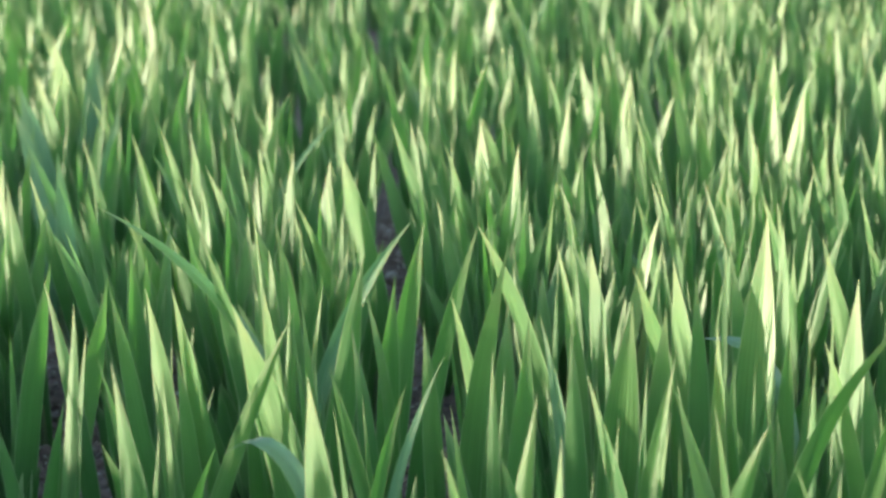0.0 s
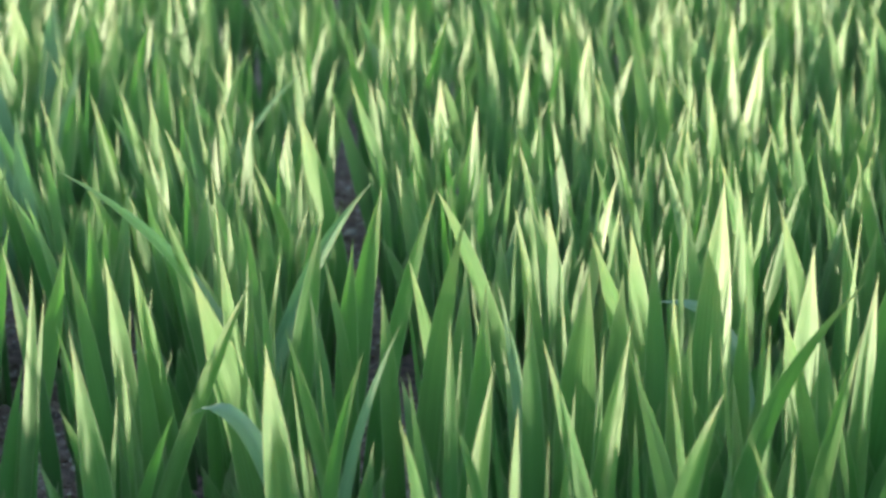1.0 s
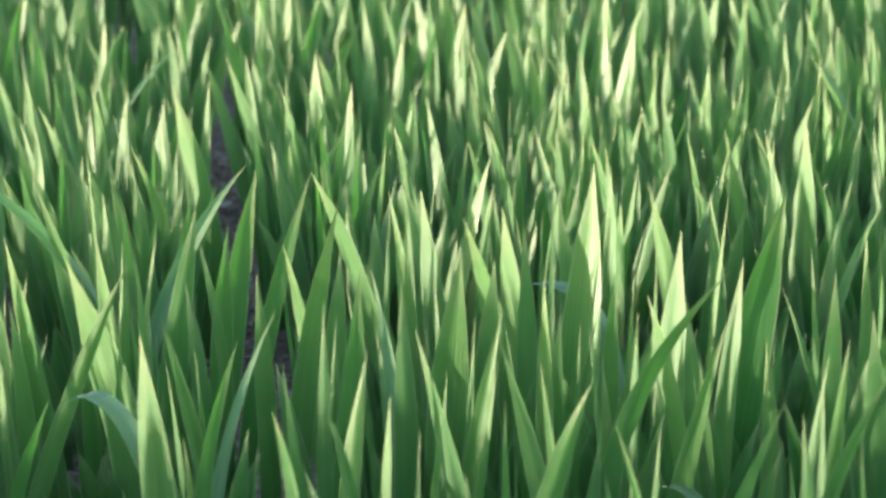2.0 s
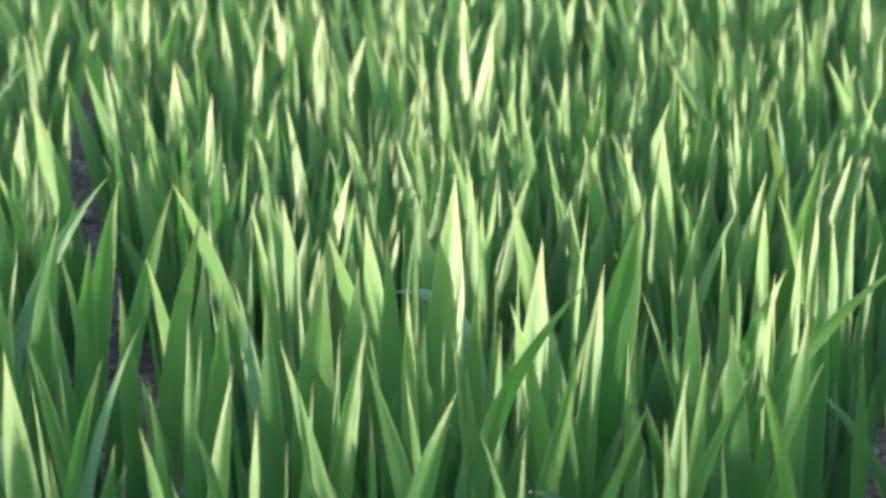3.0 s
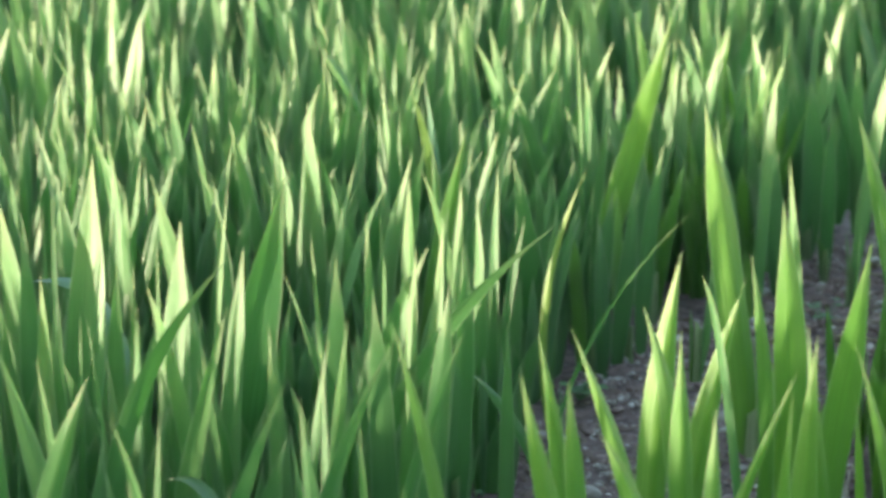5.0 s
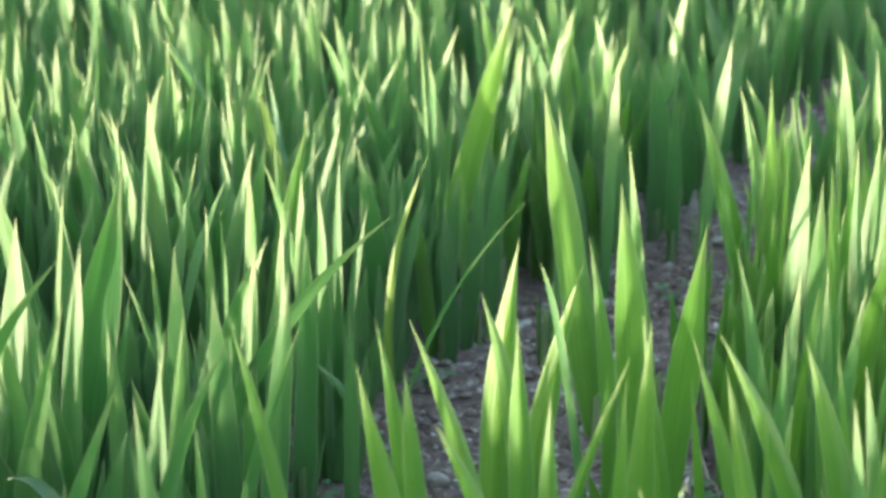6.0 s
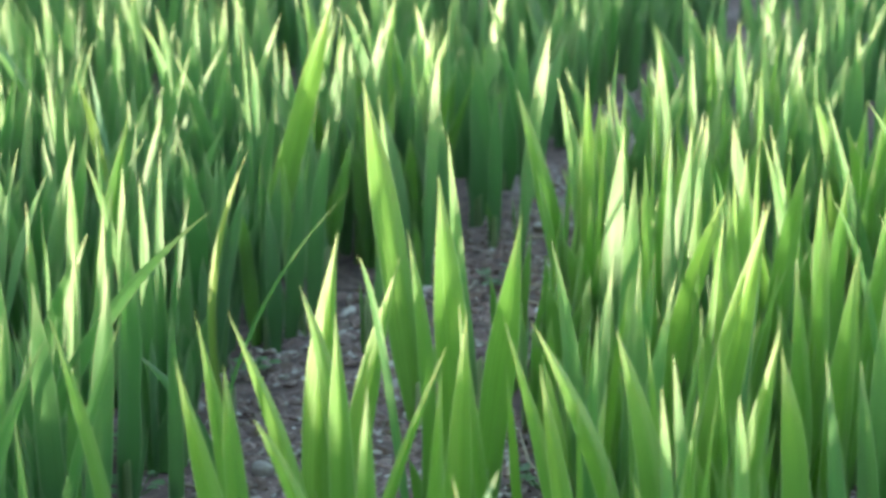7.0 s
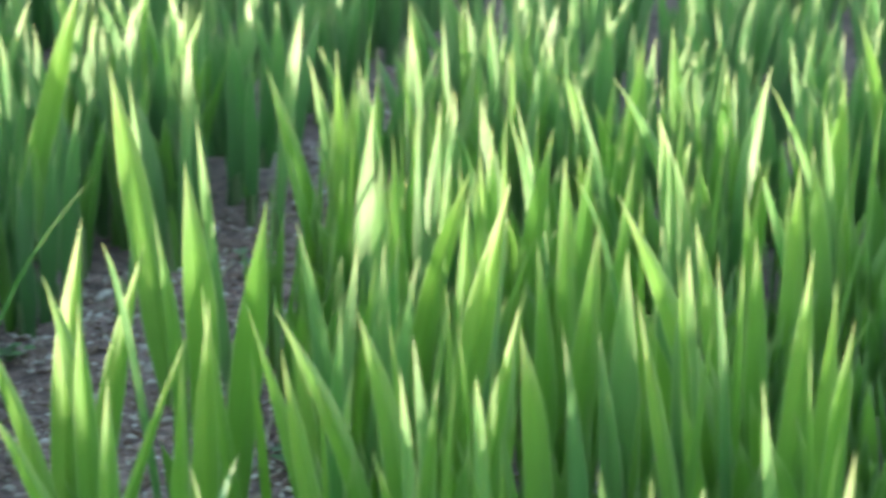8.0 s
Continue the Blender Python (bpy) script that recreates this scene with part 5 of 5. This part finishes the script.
def outer_field():
    """The rest of the planted field around, from one patch of coarse plants laid out again and again."""
    r = random.Random(5)
    patch = []
    for _ in range(120):
        x, y = r.uniform(0, 1), r.uniform(0, 1)
        for v, f, u in fan(r, r.uniform(0.2, 0.26), 4, 1, 0.042, 3):
            patch.append(([q + Vector((x, y, 0)) for q in v], f, u))
    parts = []
    for i in range(-6, 7):
        for j in range(-5, 9):
            for k in range(0, len(patch), 3):
                x, y = i + patch[k][0][0].x, j + patch[k][0][0].y
                a, d = math.degrees(math.atan2(x, y)), math.hypot(x, y)
                if d > (7.0 if -18 < a < 53 else 3.1 if -60 < a < 95 else 2.38):
                    parts += [([q + Vector((i, j, -0.003)) for q in v], f, u) for v, f, u in patch[k:k + 3]]
    tagged(new("crop_bed", mesh_of("crop_bed", parts, LEAF)), "wide field of green sword-leaved plants all round", "crop", kind="stuff")


outer_field()


# ---- stones, clods, straw and weeds on the bare strip ----
def lump(name, seed, size, material, sub=2):
    bm = bmesh.new()
    bmesh.ops.create_icosphere(bm, subdivisions=sub, radius=size)
    o = Vector((seed * 3.1, seed * 1.7, 0))
    sx, sy, sz = 1 + 0.3 * math.sin(seed), 1 + 0.3 * math.cos(seed * 2.3), 0.62 + 0.15 * math.sin(seed * 5)
    for v in bm.verts:
        k = 1 + 0.5 * noise.noise(v.co / size * 0.9 + o) + 0.22 * noise.noise(v.co / size * 2.3 + o)
        v.co = Vector((v.co.x * sx, v.co.y * sy, v.co.z * sz)) * k
    me = bpy.data.meshes.new(name)
    bm.to_mesh(me)
    bm.free()
    for p in me.polygons:
        p.use_smooth = seed % 2 == 0
    me.materials.append(material)
    return me


def strip_place():
    (ax, ay), (bx, by), wide = rng.choice(STRIP)
    k, o = rng.random(), rng.uniform(-1.1, 1.1) * wide
    n = Vector((by - ay, ax - bx)).normalized()
    return ax + k * (bx - ax) + n.x * o, ay + k * (by - ay) + n.y * o


def litter():
    stones = [lump("stone", s, 0.0065, STONE) for s in range(6)]
    for k in range(300):
        x, y = strip_place()
        ob = new("stone", stones[k % 6])
        s = rng.uniform(0.4, 1.2) * (1.5 if rng.random() < 0.12 else 1)
        ob.matrix_basis = pose(x, y, lift(x, y) + 0.0015 * s, rng.uniform(-25, 25), rng.uniform(-25, 25), rng.uniform(0, 360)) @ Matrix.Scale(s, 4)
        tagged(ob, "small pale grey pebble lying on the soil", "stone", "pebbles")
    ob = new("stone", lump("stone", 4, 0.0115, STONE))
    ob.location = (*STONE_AT, lift(*STONE_AT) + 0.005)
    tagged(ob, "larger pale grey stone half sunk in soil", "stone", "pebbles")
    clods = [lump("clod", s, 0.006, CLOD, 1) for s in range(8)]
    shapes = []
    for me in clods:
        shapes.append(([v.co.copy() for v in me.vertices], [tuple(p.vertices) for p in me.polygons]))
    vs, fs = [], []
    for k in range(12000):
        x, y = strip_place() if k % 8 else (rng.uniform(-0.9, 2.4), rng.uniform(0.9, 3.2))
        co, tri = shapes[k % 8]
        m = pose(x, y, lift(x, y), rng.uniform(-40, 40), rng.uniform(-40, 40), rng.uniform(0, 360)) @ Matrix.Scale(rng.uniform(0.22, 1.0) ** 2 * 1.35, 4)
        n = len(vs)
        vs += [m @ c for c in co]
        fs += [tuple(i + n for i in t) for t in tri]
    gv, gf = [], []
    for k in range(7000):
        x, y = strip_place()
        co, tri = shapes[k % 8]
        m = pose(x, y, lift(x, y) + 0.001, rng.uniform(-40, 40), rng.uniform(-40, 40), rng.uniform(0, 360)) @ Matrix.Scale(0.16 + 0.6 * rng.random() ** 2, 4)
        n = len(gv)
        gv += [m @ c for c in co]
        gf += [tuple(i + n for i in t) for t in tri]
    me = bpy.data.meshes.new("grit")
    me.from_pydata(gv, [], gf)
    me.materials.append(STONE)
    tagged(new("grit", me), "fine pale grey grit strewn over the soil", "grit", kind="stuff")
    me = bpy.data.meshes.new("soil_crumbs")
    me.from_pydata(vs, [], fs)
    me.materials.append(CLOD)
    tagged(new("soil_crumbs", me), "loose brown soil crumbs and small clods", "soil", kind="stuff")


def straw(x, y, length, turn, tilt=2.0, z=0.006, width=0.0013):
    bm = bmesh.new()
    bmesh.ops.create_cone(bm, cap_ends=True, segments=7, radius1=width, radius2=width * 0.6, depth=length)
    bmesh.ops.subdivide_edges(bm, edges=[e for e in bm.edges if abs(e.verts[0].co.z - e.verts[1].co.z) > length / 2], cuts=6)
    for v in bm.verts:
        v.co.x += 0.05 * length * math.sin(v.co.z / length * 5) 
        v.co.y += 0.0008 * math.sin(v.co.z * 900)
    me = bpy.data.meshes.new("straw")
    bm.to_mesh(me)
    bm.free()
    me.materials.append(STRAW)
    ob = new("straw", me)
    ob.matrix_basis = pose(x, y, lift(x, y) + z, 0, 90 - tilt, turn)
    tagged(ob, "short dry pale straw lying on the soil", "straw", "straw bits")


def weed(x, y, n, spread):
    top = new("weed")
    top.location = (x, y, lift(x, y))
    tagged(top, "tiny green weed seedling with rounded leaves", "weed", "weeds on the soil")
    for k in range(n):
        a, reach, z = rng.uniform(0, 6.3), rng.uniform(0.3, 1) * spread, rng.uniform(0.008, 0.02)
        size = rng.uniform(0.004, 0.0075)
        c = Vector((math.cos(a) * reach, math.sin(a) * reach, z))
        vs, uvs, fs = [c.copy()], [(0.5, 0.4)], []
        for j in range(10):
            b = j / 10 * 2 * math.pi
            vs.append(c + Vector((math.cos(b) * size, math.sin(b) * size * 0.8, 0.0012 + 0.001 * math.sin(2 * b + a))))
            uvs.append((0.5 + 0.5 * math.cos(b), 0.4 + 0.4 * math.sin(b)))
            fs.append((0, 1 + j, 1 + (j + 1) % 10))
        stem = [Vector((0.0006, 0, 0)), Vector((-0.0006, 0, 0)), c + Vector((-0.0006, 0, -0.0002)), c + Vector((0.0006, 0, -0.0002))]
        data = (vs + stem, fs + [(11, 12, 13, 14)], uvs + [(0.4, 0.1), (0.6, 0.1), (0.6, 0.3), (0.4, 0.3)])
        ob = new("leaf", mesh_of("leaf", [data], WEED))
        ob.parent = top


litter()
straw(0.759, 2.250, 0.050, 5)
straw(0.803, 1.758, 0.060, 60)
straw(0.989, 1.855, 0.070, -40)
straw(1.078, 2.054, 0.080, 25)
straw(1.019, 1.880, 0.050, 80)
straw(0.585, 1.680, 0.040, 130)
straw(0.874, 1.604, 0.070, 75)
straw(1.262, 2.348, 0.060, 10)
straw(1.318, 2.397, 0.060, -25)
straw(1.903, 3.172, 0.090, 0)
straw(1.483, 1.611, 0.060, -15)
straw(0.872, 1.640, 0.110, 62, width=0.0019)
straw(0.890, 1.655, 0.090, 70, width=0.0016)
straw(0.860, 1.600, 0.070, 48, width=0.0015)
straw(1.075, 2.010, 0.070, -28, width=0.0017)
straw(1.105, 2.060, 0.080, -12, width=0.0016)
straw(1.150, 2.130, 0.060, 35, width=0.0015)
straw(1.190, 2.230, 0.070, -20, width=0.0017)
straw(1.030, 2.080, 0.060, 55, width=0.0015)
straw(0.960, 1.870, 0.055, 15, width=0.0014)
straw(0.765, 2.215, 0.045, 2, width=0.0022)
straw(1.860, 3.060, 0.120, -8, width=0.0026)
weed(0.563, 1.774, 12, 0.020)
weed(0.582, 1.770, 10, 0.020)
weed(0.647, 1.898, 9, 0.022)
weed(0.739, 1.935, 10, 0.020)
weed(0.549, 1.680, 10, 0.020)
weed(0.862, 1.568, 10, 0.025)
weed(1.067, 2.101, 9, 0.030)
weed(1.306, 2.373, 8, 0.020)
